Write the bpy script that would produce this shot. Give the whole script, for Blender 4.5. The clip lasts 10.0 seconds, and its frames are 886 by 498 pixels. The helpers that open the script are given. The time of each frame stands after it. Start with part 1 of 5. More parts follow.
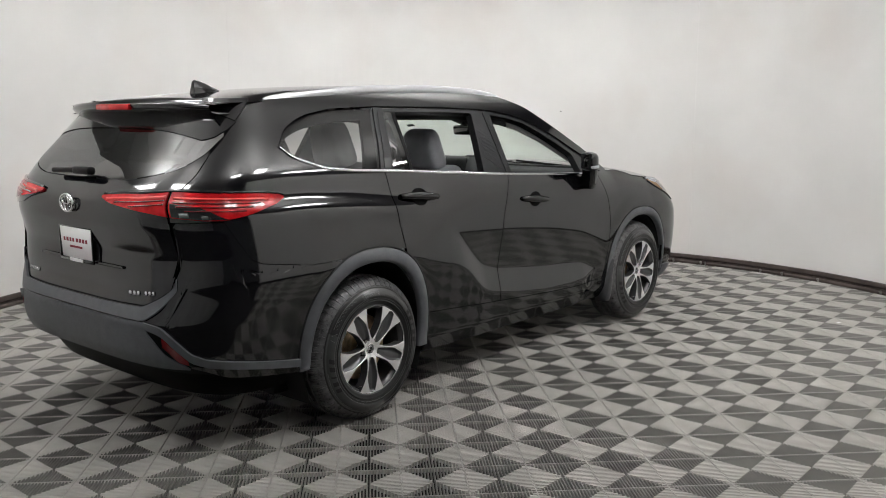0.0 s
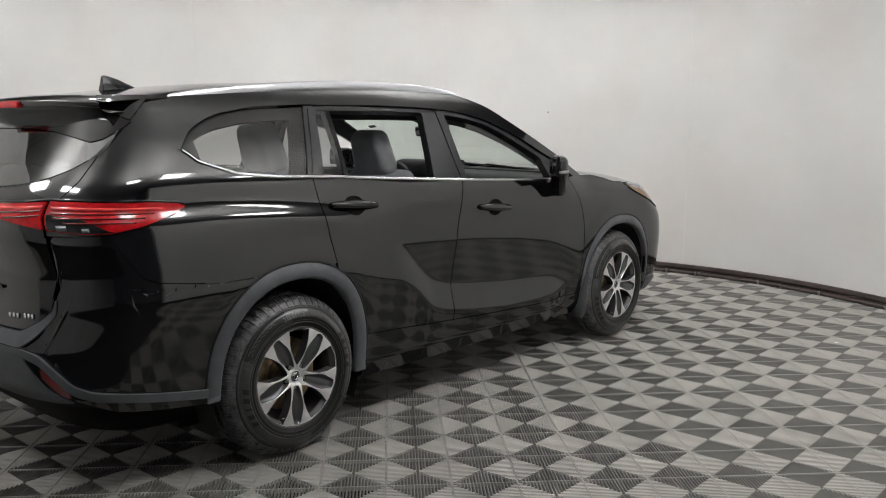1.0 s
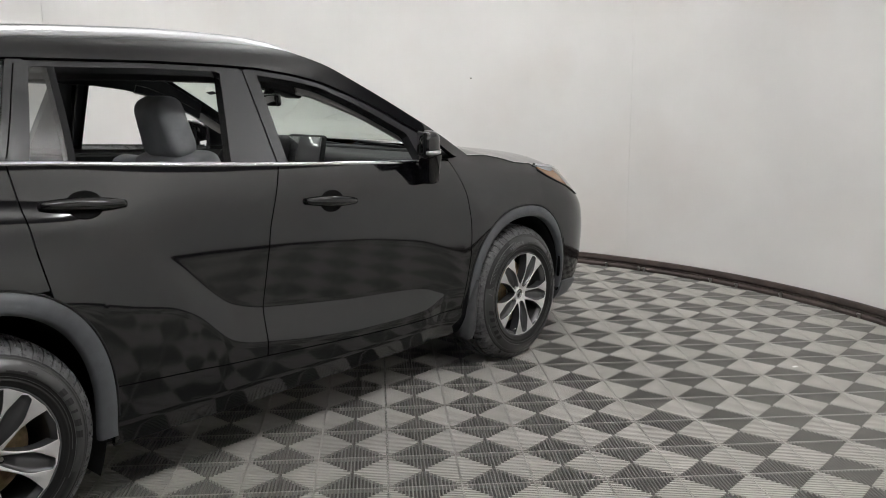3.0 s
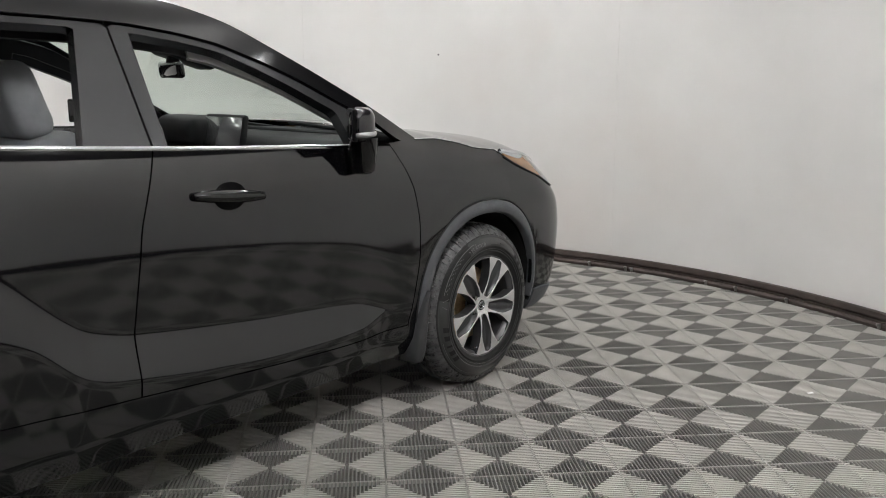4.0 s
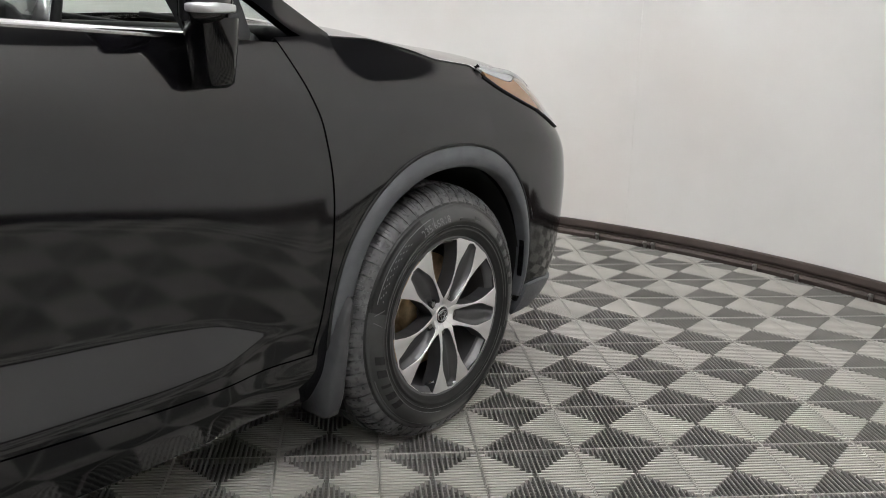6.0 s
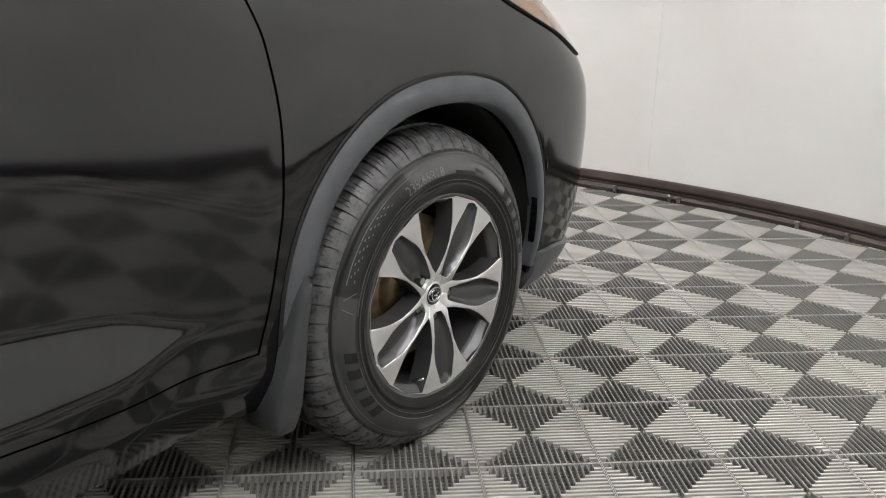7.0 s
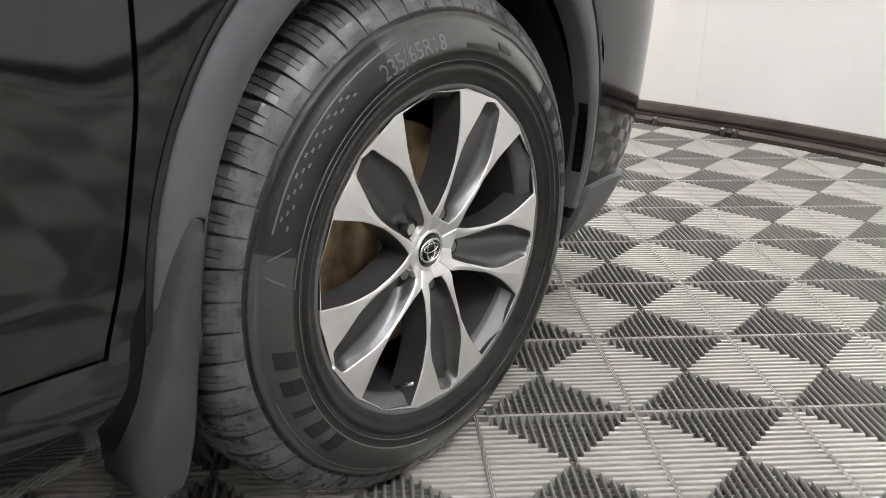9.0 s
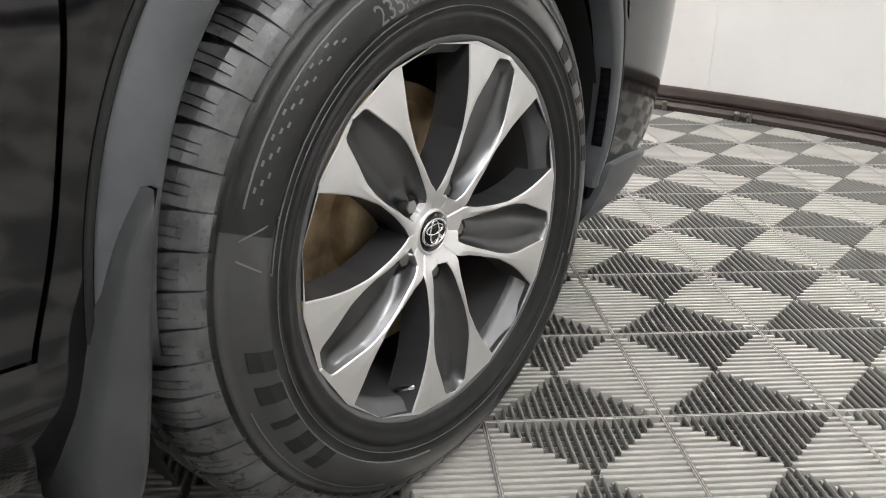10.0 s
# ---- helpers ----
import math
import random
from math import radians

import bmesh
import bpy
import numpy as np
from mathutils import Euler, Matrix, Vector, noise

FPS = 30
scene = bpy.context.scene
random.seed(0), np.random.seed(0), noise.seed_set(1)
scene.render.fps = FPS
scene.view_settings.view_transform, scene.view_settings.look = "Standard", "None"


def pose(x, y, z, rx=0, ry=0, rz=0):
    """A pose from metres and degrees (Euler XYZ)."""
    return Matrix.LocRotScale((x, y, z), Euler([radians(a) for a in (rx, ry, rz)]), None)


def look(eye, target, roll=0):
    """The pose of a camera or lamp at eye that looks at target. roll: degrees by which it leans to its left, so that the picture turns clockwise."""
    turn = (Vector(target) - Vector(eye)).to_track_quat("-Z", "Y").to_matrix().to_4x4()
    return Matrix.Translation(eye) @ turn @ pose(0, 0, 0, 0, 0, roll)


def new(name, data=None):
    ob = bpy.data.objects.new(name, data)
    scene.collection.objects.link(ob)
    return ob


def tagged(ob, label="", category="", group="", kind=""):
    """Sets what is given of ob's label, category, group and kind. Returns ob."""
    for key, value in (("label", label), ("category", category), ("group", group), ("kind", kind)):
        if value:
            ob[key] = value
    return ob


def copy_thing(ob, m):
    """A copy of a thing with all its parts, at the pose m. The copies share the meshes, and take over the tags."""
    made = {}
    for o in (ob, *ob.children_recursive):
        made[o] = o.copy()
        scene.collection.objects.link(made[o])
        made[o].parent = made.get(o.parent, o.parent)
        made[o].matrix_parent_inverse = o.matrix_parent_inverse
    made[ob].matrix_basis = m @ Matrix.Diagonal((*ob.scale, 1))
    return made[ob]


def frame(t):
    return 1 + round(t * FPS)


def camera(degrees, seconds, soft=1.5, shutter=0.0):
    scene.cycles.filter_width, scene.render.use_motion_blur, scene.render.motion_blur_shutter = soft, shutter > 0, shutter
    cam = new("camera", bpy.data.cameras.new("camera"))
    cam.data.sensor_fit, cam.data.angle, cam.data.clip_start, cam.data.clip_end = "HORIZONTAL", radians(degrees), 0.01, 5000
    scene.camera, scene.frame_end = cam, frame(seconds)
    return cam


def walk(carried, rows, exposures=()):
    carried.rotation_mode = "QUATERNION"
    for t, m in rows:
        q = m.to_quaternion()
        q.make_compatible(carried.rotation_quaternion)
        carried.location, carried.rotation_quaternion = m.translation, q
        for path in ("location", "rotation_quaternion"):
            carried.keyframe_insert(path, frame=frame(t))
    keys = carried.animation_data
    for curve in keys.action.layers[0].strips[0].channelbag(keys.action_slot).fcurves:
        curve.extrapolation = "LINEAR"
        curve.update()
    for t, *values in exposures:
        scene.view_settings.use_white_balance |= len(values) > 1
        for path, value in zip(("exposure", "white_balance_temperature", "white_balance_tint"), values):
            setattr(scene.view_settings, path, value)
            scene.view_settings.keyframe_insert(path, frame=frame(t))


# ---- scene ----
LENS = 54.0
PATH = [  # seconds, eye x y z, yaw, pitch, roll
    (0, 4.065, -3.069, 1.599, 40.67, -9.15, -0.27),
    (0.5, 4.029, -2.770, 1.596, 41.17, -9.04, -0.14),
    (1, 4.030, -2.435, 1.579, 41.84, -8.99, -0.25),
    (1.5, 3.977, -2.081, 1.572, 42.70, -9.65, -0.38),
    (2, 3.868, -1.733, 1.543, 40.76, -9.53, -0.47),
    (2.5, 3.809, -1.358, 1.558, 41.70, -10.26, -0.41),
    (3, 3.693, -0.987, 1.524, 40.91, -10.80, -0.26),
    (4.5, 3.102, 0.098, 1.396, 39.34, -12.13, 0.05),
    (5, 2.883, 0.420, 1.345, 37.81, -12.66, 0.16),
    (5.5, 2.650, 0.728, 1.269, 38.83, -13.30, 0.87),
    (7, 2.120, 1.435, 1.078, 39.50, -17.90, 1.13),
    (7.5, 1.962, 1.624, 1.026, 40.06, -19.01, 1.06),
    (8, 1.854, 1.765, 0.960, 39.80, -19.83, 1.12),
    (8.5, 1.760, 1.882, 0.878, 39.61, -20.37, 0.99),
    (9, 1.678, 1.979, 0.816, 39.74, -21.05, 1.23),
    (9.5, 1.619, 2.044, 0.773, 39.56, -21.35, 1.22),
    (10, 1.571, 2.092, 0.738, 39.53, -21.35, 1.22),
]


def aim(x, y, z, yaw, pitch, roll):
    a, b = radians(yaw), radians(pitch)
    way = Vector((-math.sin(a) * math.cos(b), math.cos(a) * math.cos(b), math.sin(b)))
    return look(Vector((x, y, z)), Vector((x, y, z)) + way, roll)


cam = camera(LENS, 10.0, soft=1.0)
EXPOSURES = [(0, 0.80), (1.0, 0.64), (2.0, 0.60), (3.0, 0.68), (4.5, 0.78), (5.0, 0.90), (5.5, 0.90), (7.0, 1.16), (7.5, 1.33), (8.0, 1.40), (10.0, 1.48)]
walk(cam, [(t, aim(*row)) for t, *row in PATH], EXPOSURES)

# ---- world and light ----
world = bpy.data.worlds.new("world")
scene.world = world
world.use_nodes = True
world.node_tree.nodes["Background"].inputs[0].default_value = (0.5, 0.55, 0.6, 1)
world.node_tree.nodes["Background"].inputs[1].default_value = 0.02
LAMP = 21.5          # radiance of the ceiling lamps' diffusers


# ---- materials ----
def material(name, colour, rough=0.5, metal=0.0, vary=0.0, scale=8.0, bump=0.0, bump_scale=200.0, coat=0.0,
             emit=0.0, spec=0.5, rough_vary=0.0, per_object=0.0, transmission=0.0, ior=1.45, coat_rough=0.03):
    m = bpy.data.materials.new(name)
    m.use_nodes = True
    nt = m.node_tree
    b = nt.nodes["Principled BSDF"]
    b.inputs["Base Color"].default_value = (*colour, 1)
    b.inputs["Roughness"].default_value = rough
    b.inputs["Metallic"].default_value = metal
    b.inputs["Coat Weight"].default_value = coat
    b.inputs["Coat Roughness"].default_value = coat_rough
    b.inputs["Specular IOR Level"].default_value = spec
    b.inputs["Transmission Weight"].default_value = transmission
    b.inputs["IOR"].default_value = ior
    if emit:
        b.inputs["Emission Color"].default_value = (*colour, 1)
        b.inputs["Emission Strength"].default_value = emit
    co = nt.nodes.new("ShaderNodeTexCoord")
    if vary or per_object:
        n1 = nt.nodes.new("ShaderNodeTexNoise")
        n1.inputs["Scale"].default_value = scale
        n1.inputs["Detail"].default_value = 6
        nt.links.new(co.outputs["Object"], n1.inputs["Vector"])
        mr = nt.nodes.new("ShaderNodeMapRange")
        mr.inputs["From Min"].default_value, mr.inputs["From Max"].default_value = 0.3, 0.7
        mr.inputs["To Min"].default_value, mr.inputs["To Max"].default_value = 1 - vary, 1 + vary
        nt.links.new(n1.outputs["Fac"], mr.inputs["Value"])
        value = mr.outputs["Result"]
        if per_object:
            oi = nt.nodes.new("ShaderNodeObjectInfo")
            m2 = nt.nodes.new("ShaderNodeMapRange")
            m2.inputs["To Min"].default_value, m2.inputs["To Max"].default_value = 1 - per_object, 1 + per_object
            nt.links.new(oi.outputs["Random"], m2.inputs["Value"])
            mu = nt.nodes.new("ShaderNodeMath")
            mu.operation = "MULTIPLY"
            nt.links.new(value, mu.inputs[0])
            nt.links.new(m2.outputs["Result"], mu.inputs[1])
            value = mu.outputs[0]
        vm = nt.nodes.new("ShaderNodeVectorMath")
        vm.operation = "SCALE"
        vm.inputs[0].default_value = colour
        nt.links.new(value, vm.inputs["Scale"])
        nt.links.new(vm.outputs["Vector"], b.inputs["Base Color"])
    if rough_vary:
        n3 = nt.nodes.new("ShaderNodeTexNoise")
        n3.inputs["Scale"].default_value = scale * 2.3
        n3.inputs["Detail"].default_value = 8
        nt.links.new(co.outputs["Object"], n3.inputs["Vector"])
        m3 = nt.nodes.new("ShaderNodeMapRange")
        m3.inputs["From Min"].default_value, m3.inputs["From Max"].default_value = 0.3, 0.7
        m3.inputs["To Min"].default_value, m3.inputs["To Max"].default_value = rough - rough_vary, rough + rough_vary
        nt.links.new(n3.outputs["Fac"], m3.inputs["Value"])
        nt.links.new(m3.outputs["Result"], b.inputs["Roughness"])
    if bump:
        n2 = nt.nodes.new("ShaderNodeTexNoise")
        n2.inputs["Scale"].default_value = bump_scale
        n2.inputs["Detail"].default_value = 4
        nt.links.new(co.outputs["Object"], n2.inputs["Vector"])
        bp = nt.nodes.new("ShaderNodeBump")
        bp.inputs["Strength"].default_value = bump
        bp.inputs["Distance"].default_value = 0.002
        nt.links.new(n2.outputs["Fac"], bp.inputs["Height"])
        nt.links.new(bp.outputs["Normal"], b.inputs["Normal"])
    return m


def tinted_glass(name, colour, rough=0.0, ior=1.8):
    """Thin pane: a clear tinted sheet with a glossy surface on it."""
    m = bpy.data.materials.new(name)
    m.use_nodes = True
    nt = m.node_tree
    nt.nodes.remove(nt.nodes["Principled BSDF"])
    out = nt.nodes["Material Output"]
    tr = nt.nodes.new("ShaderNodeBsdfTransparent")
    tr.inputs["Color"].default_value = (*colour, 1)
    gl = nt.nodes.new("ShaderNodeBsdfGlossy")
    gl.inputs["Roughness"].default_value = rough
    fr = nt.nodes.new("ShaderNodeFresnel")
    fr.inputs["IOR"].default_value = ior
    mx = nt.nodes.new("ShaderNodeMixShader")
    nt.links.new(fr.outputs[0], mx.inputs[0])
    nt.links.new(tr.outputs[0], mx.inputs[1])
    nt.links.new(gl.outputs[0], mx.inputs[2])
    nt.links.new(mx.outputs[0], out.inputs["Surface"])
    return m


PAINT = material("black_car_paint", (0.0040, 0.0039, 0.0050), 0.5, coat=1.0, coat_rough=0.075, spec=0.0)
PAINT.node_tree.nodes["Principled BSDF"].inputs["Coat IOR"].default_value = 1.75
TRIM_GREY = material("grey_plastic_cladding", (0.094, 0.098, 0.106), 0.44, vary=0.12, scale=20, bump=0.25, bump_scale=900)
FLAP = material("dark_flap_plastic", (0.050, 0.051, 0.054), 0.36, vary=0.15, scale=18, bump=0.25, bump_scale=900)
TRIM_BLACK = material("black_plastic", (0.007, 0.007, 0.008), 0.40, spec=0.14, vary=0.1, bump=0.15, bump_scale=700)
GLOSS_BLACK = material("gloss_black", (0.004, 0.004, 0.0045), 0.10, coat=0.9, spec=0.2, coat_rough=0.05)
PILLAR = material("satin_black_pillar", (0.026, 0.026, 0.028), 0.26, spec=0.55, bump=0.05, bump_scale=900)
RUBBER = material("rubber_seal", (0.012, 0.012, 0.012), 0.7)
CHROME = material("chrome", (0.75, 0.76, 0.78), 0.12, metal=1.0)
SATIN = material("satin_silver", (0.62, 0.63, 0.65), 0.3, metal=1.0)
RED_LENS = material("red_lens", (0.50, 0.008, 0.012), 0.18, coat=0.5, spec=0.3, vary=0.35, scale=16)
GLOW_RED = material("bright_red_guide", (0.85, 0.06, 0.06), 0.15, coat=0.6)
DARK_RED = material("dark_red_lens", (0.16, 0.007, 0.009), 0.15, coat=1.0)
CLEAR_LENS = material("clear_lens", (0.42, 0.43, 0.44), 0.08, coat=1.0, metal=0.3)
SMOKED = material("smoked_lens", (0.012, 0.012, 0.013), 0.12, coat=0.8)
DIM_LENS = material("dim_clear_lens", (0.16, 0.165, 0.17), 0.1, coat=1.0)
AMBER = material("amber_lens", (0.26, 0.15, 0.085), 0.15, coat=1.0)
TINT = tinted_glass("privacy_glass", (0.42, 0.43, 0.42))
DEEP_TINT = tinted_glass("dark_privacy_glass", (0.12, 0.125, 0.125), ior=3.6)
GREEN = tinted_glass("windscreen_glass", (0.78, 0.86, 0.81), ior=1.45)
CABIN = material("cabin_plastic", (0.013, 0.013, 0.014), 0.55, spec=0.25, vary=0.15, bump=0.2, bump_scale=500)
LEATHER = material("grey_leather", (0.40, 0.41, 0.425), 0.42, vary=0.12, scale=14, bump=0.3, bump_scale=350)
HEADLINER = material("headliner_fabric", (0.30, 0.295, 0.285), 0.95, bump=0.2, bump_scale=600)
SCREEN = material("dark_screen", (0.09, 0.09, 0.095), 0.25, coat=1.0)
SCREEN.node_tree.nodes["Principled BSDF"].inputs["Coat IOR"].default_value = 1.9
WHITE_PLATE = material("white_plate", (0.88, 0.87, 0.87), 0.35)
BADGE_RED = material("plate_lettering", (0.25, 0.03, 0.05), 0.5)
TYRE = material("tyre_rubber", (0.014, 0.014, 0.0138), 0.36, spec=0.42, vary=0.25, scale=12, bump=0.10, bump_scale=300, rough_vary=0.08)
# dusty tread; the colour is lifted further to carry its sheen
TREAD = material("dusty_tread_with_sheen", (0.085, 0.085, 0.087), 0.33, spec=0.55, vary=0.45, scale=30, bump=0.15, bump_scale=250, rough_vary=0.12)
TYRE_TEXT = material("tyre_lettering", (0.13, 0.13, 0.132), 0.42)
ALLOY = material("machined_alloy", (0.88, 0.88, 0.88), 0.48, metal=1.0, vary=0.02, scale=4)
ALLOY_GREY = material("grey_painted_alloy", (0.13, 0.13, 0.135), 0.38, metal=0.15, coat=0.3, vary=0.08, scale=20)
FLUTE = material("dark_satin_alloy", (0.125, 0.125, 0.13), 0.28, metal=0.85, vary=0.06, scale=10)
# dark grey paint of the spoke sides; on the barrel it paints in shade
SPOKE_SIDE = material("wheel_paint_and_barrel_shade", (0.045, 0.045, 0.048), 0.35, coat=0.3, vary=0.1, scale=20)
CUP_BLACK = material("black_recess", (0.003, 0.003, 0.003), 0.5, spec=0.08)
# smooth sidewall fields, base colour lightened to help paint their sheen
TYRE_SMOOTH = material("smooth_tyre_rubber", (0.040, 0.040, 0.0405), 0.36, vary=0.2, scale=10, coat=1.0, coat_rough=0.20)
IRON = material("rusty_brake_iron", (0.56, 0.42, 0.25), 0.6, metal=0.2, vary=0.5, scale=25, bump=0.4, bump_scale=200)
STEEL = material("brake_disc_steel", (0.3, 0.29, 0.28), 0.4, metal=1.0, vary=0.2, scale=40)
WALL_WHITE = material("white_wall_panel", (0.74, 0.73, 0.715), 0.7, vary=0.05, scale=1.1, bump=0.05, bump_scale=60)
HALL_DARK = material("dark_hall_wall", (0.22, 0.22, 0.225), 0.8, vary=0.15, scale=1.5)
ROOM_GREY = material("pale_hall_wall", (0.7, 0.69, 0.69), 0.8, vary=0.1, scale=1.5)


def scuff(m, tint, scale, low, high):
    """Large soft stains of another tint over a material's colour."""
    nt = m.node_tree
    b = nt.nodes["Principled BSDF"]
    old = b.inputs["Base Color"].links[0].from_socket
    co = nt.nodes.new("ShaderNodeTexCoord")
    no = nt.nodes.new("ShaderNodeTexNoise")
    no.inputs["Scale"].default_value, no.inputs["Detail"].default_value = scale, 3
    nt.links.new(co.outputs["Object"], no.inputs["Vector"])
    mr = nt.nodes.new("ShaderNodeMapRange")
    mr.inputs["From Min"].default_value, mr.inputs["From Max"].default_value = low, high
    nt.links.new(no.outputs["Fac"], mr.inputs["Value"])
    mx = nt.nodes.new("ShaderNodeMix")
    mx.data_type, mx.blend_type = "RGBA", "MULTIPLY"
    nt.links.new(mr.outputs["Result"], mx.inputs[0])
    nt.links.new(old, mx.inputs[6])
    mx.inputs[7].default_value = (*tint, 1)
    nt.links.new(mx.outputs[2], b.inputs["Base Color"])


scuff(WALL_WHITE, (0.955, 0.925, 0.91), 0.9, 0.50, 0.72)
CEILING = material("white_ceiling", (0.84, 0.83, 0.82), 0.85, vary=0.03, scale=1.0)
RAIL_BROWN = material("dark_brown_metal_rail", (0.060, 0.045, 0.040), 0.5, metal=0.2, vary=0.3, scale=6)
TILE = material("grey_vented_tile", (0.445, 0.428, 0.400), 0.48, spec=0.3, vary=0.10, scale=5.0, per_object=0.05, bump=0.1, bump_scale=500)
# the same tile, darker: shade between the ribs put into the colour
TILE_SHADED = material("shaded_vented_tile", (0.205, 0.198, 0.184), 0.48, spec=0.3, vary=0.12, scale=5.0, per_object=0.06, bump=0.1, bump_scale=500)
SUBFLOOR = material("black_subfloor", (0.012, 0.012, 0.012), 0.9)
LIGHT = material("lamp_diffuser", (0.99, 0.99, 0.985), 0.5, emit=LAMP)
LAMP_FRAME = material("white_lamp_frame", (0.7, 0.7, 0.7), 0.5)


# ---- mesh helpers ----
def mesh_object(name, verts, faces, mat, parent=None, label="", smooth=True, mats=None, face_mats=None):
    me = bpy.data.meshes.new(name)
    me.from_pydata([tuple(map(float, v)) for v in verts], [], faces)
    for m in (mats or [mat]):
        me.materials.append(m)
    if face_mats is not None:
        me.polygons.foreach_set("material_index", face_mats)
    if smooth:
        me.polygons.foreach_set("use_smooth", [True] * len(me.polygons))
    me.update()
    ob = new(name, me)
    if parent is not None:
        ob.parent = parent
    if label:
        tagged(ob, label=label)
    return ob


def part(name, bm, mat, parent=None, label="", smooth=True):
    me = bpy.data.meshes.new(name)
    bmesh.ops.recalc_face_normals(bm, faces=bm.faces)
    bm.to_mesh(me)
    bm.free()
    me.materials.append(mat)
    if smooth:
        me.polygons.foreach_set("use_smooth", [True] * len(me.polygons))
    ob = new(name, me)
    if parent is not None:
        ob.parent = parent
    if label:
        tagged(ob, label=label)
    return ob


def thing(name, label, category, group="", at=(0, 0, 0)):
    ob = new(name)
    ob.empty_display_size = 0.1
    ob.location = at
    return tagged(ob, label, category, group)


def box_bm(size, at=(0, 0, 0), bevel=0.0, seg=2, turn=None, bm=None):
    bm2 = bmesh.new()
    bmesh.ops.create_cube(bm2, size=1)
    bmesh.ops.scale(bm2, vec=size, verts=bm2.verts)
    if bevel:
        bmesh.ops.bevel(bm2, geom=list(bm2.edges), offset=bevel, segments=seg, profile=0.5, affect="EDGES")
    m = Matrix.Translation(at)
    if turn is not None:
        m = m @ Euler([radians(a) for a in turn]).to_matrix().to_4x4()
    bmesh.ops.transform(bm2, matrix=m, verts=bm2.verts)
    if bm is None:
        return bm2
    me = bpy.data.meshes.new("tmp")
    bm2.to_mesh(me)
    bm2.free()
    bm.from_mesh(me)
    bpy.data.meshes.remove(me)
    return bm


def grid_faces(nu, nv, wrap=False):
    f = []
    for i in range(nu - 1 + (1 if wrap else 0)):
        for j in range(nv - 1):
            a, b = i * nv + j, ((i + 1) % nu) * nv + j
            f.append((a, b, b + 1, a + 1))
    return f


def pchip(xs, ys, sigma=0.0):
    """A smooth curve through knots: linear, then softened over sigma."""
    xs, ys = np.array(xs, float), np.array(ys, float)
    g = np.linspace(xs[0], xs[-1], 600)
    v = np.interp(g, xs, ys)
    if sigma:
        h = g[1] - g[0]
        n = max(1, int(3 * sigma / h))
        k = np.exp(-0.5 * (np.arange(-n, n + 1) * h / sigma) ** 2)
        k /= k.sum()
        lo = v[0] - (v[1] - v[0]) * np.arange(n, 0, -1)
        hi = v[-1] + (v[-1] - v[-2]) * np.arange(1, n + 1)
        v = np.convolve(np.r_[lo, v, hi], k, "valid")
    return lambda t: np.interp(t, g, v)


def smooth01(a, b, t):
    t = np.clip((np.asarray(t, float) - a) / (b - a), 0, 1)
    return t * t * (3 - 2 * t)


def sweep(path, section, closed_section=True, ups=None):
    """Vertices and faces of a section (list of (a, b)) carried along a path; a goes sideways, b up."""
    path = [Vector(p) for p in path]
    n, k = len(path), len(section)
    vs = []
    for i, p in enumerate(path):
        d = (path[min(i + 1, n - 1)] - path[max(i - 1, 0)]).normalized()
        up = Vector(ups[i]) if ups else Vector((0, 0, 1))
        side = d.cross(up).normalized()
        u2 = side.cross(d).normalized()
        vs += [p + side * a + u2 * b for a, b in section]
    fs = []
    for i in range(n - 1):
        for j in range(k if closed_section else k - 1):
            a, b = i * k + j, i * k + (j + 1) % k
            fs.append((a, b, b + k, a + k))
    if closed_section:
        fs += [tuple(range(k - 1, -1, -1)), tuple(range((n - 1) * k, n * k))]
    return vs, fs


# ---- the booth: floor, round wall, rail, ceiling ----
CX, CY, CR = 0.40, 1.43, 3.98            # centre and radius of the round wall
TILE_W, TILE_TURN, TILE_AT = 0.28414, radians(45.18), Vector((1.0867, 3.6312, 0))
CEIL_Z, LAMP_Z = 4.10, 3.35                # ceiling, and the lamps that hang under it
WALL_Z = 2.775                            # top of the round wall

floor = tagged(mesh_object("floor", [(-8, -8, -0.022), (9, -8, -0.022), (9, 9, -0.022), (-8, 9, -0.022),
                                     (-8, -8, -0.2), (9, -8, -0.2), (9, 9, -0.2), (-8, 9, -0.2)],
                           [(0, 1, 2, 3), (7, 6, 5, 4), (0, 4, 5, 1), (1, 5, 6, 2), (2, 6, 7, 3), (3, 7, 4, 0)], SUBFLOOR, smooth=False),
               "black subfloor under grey ribbed vented tiles", "floor", kind="structure")


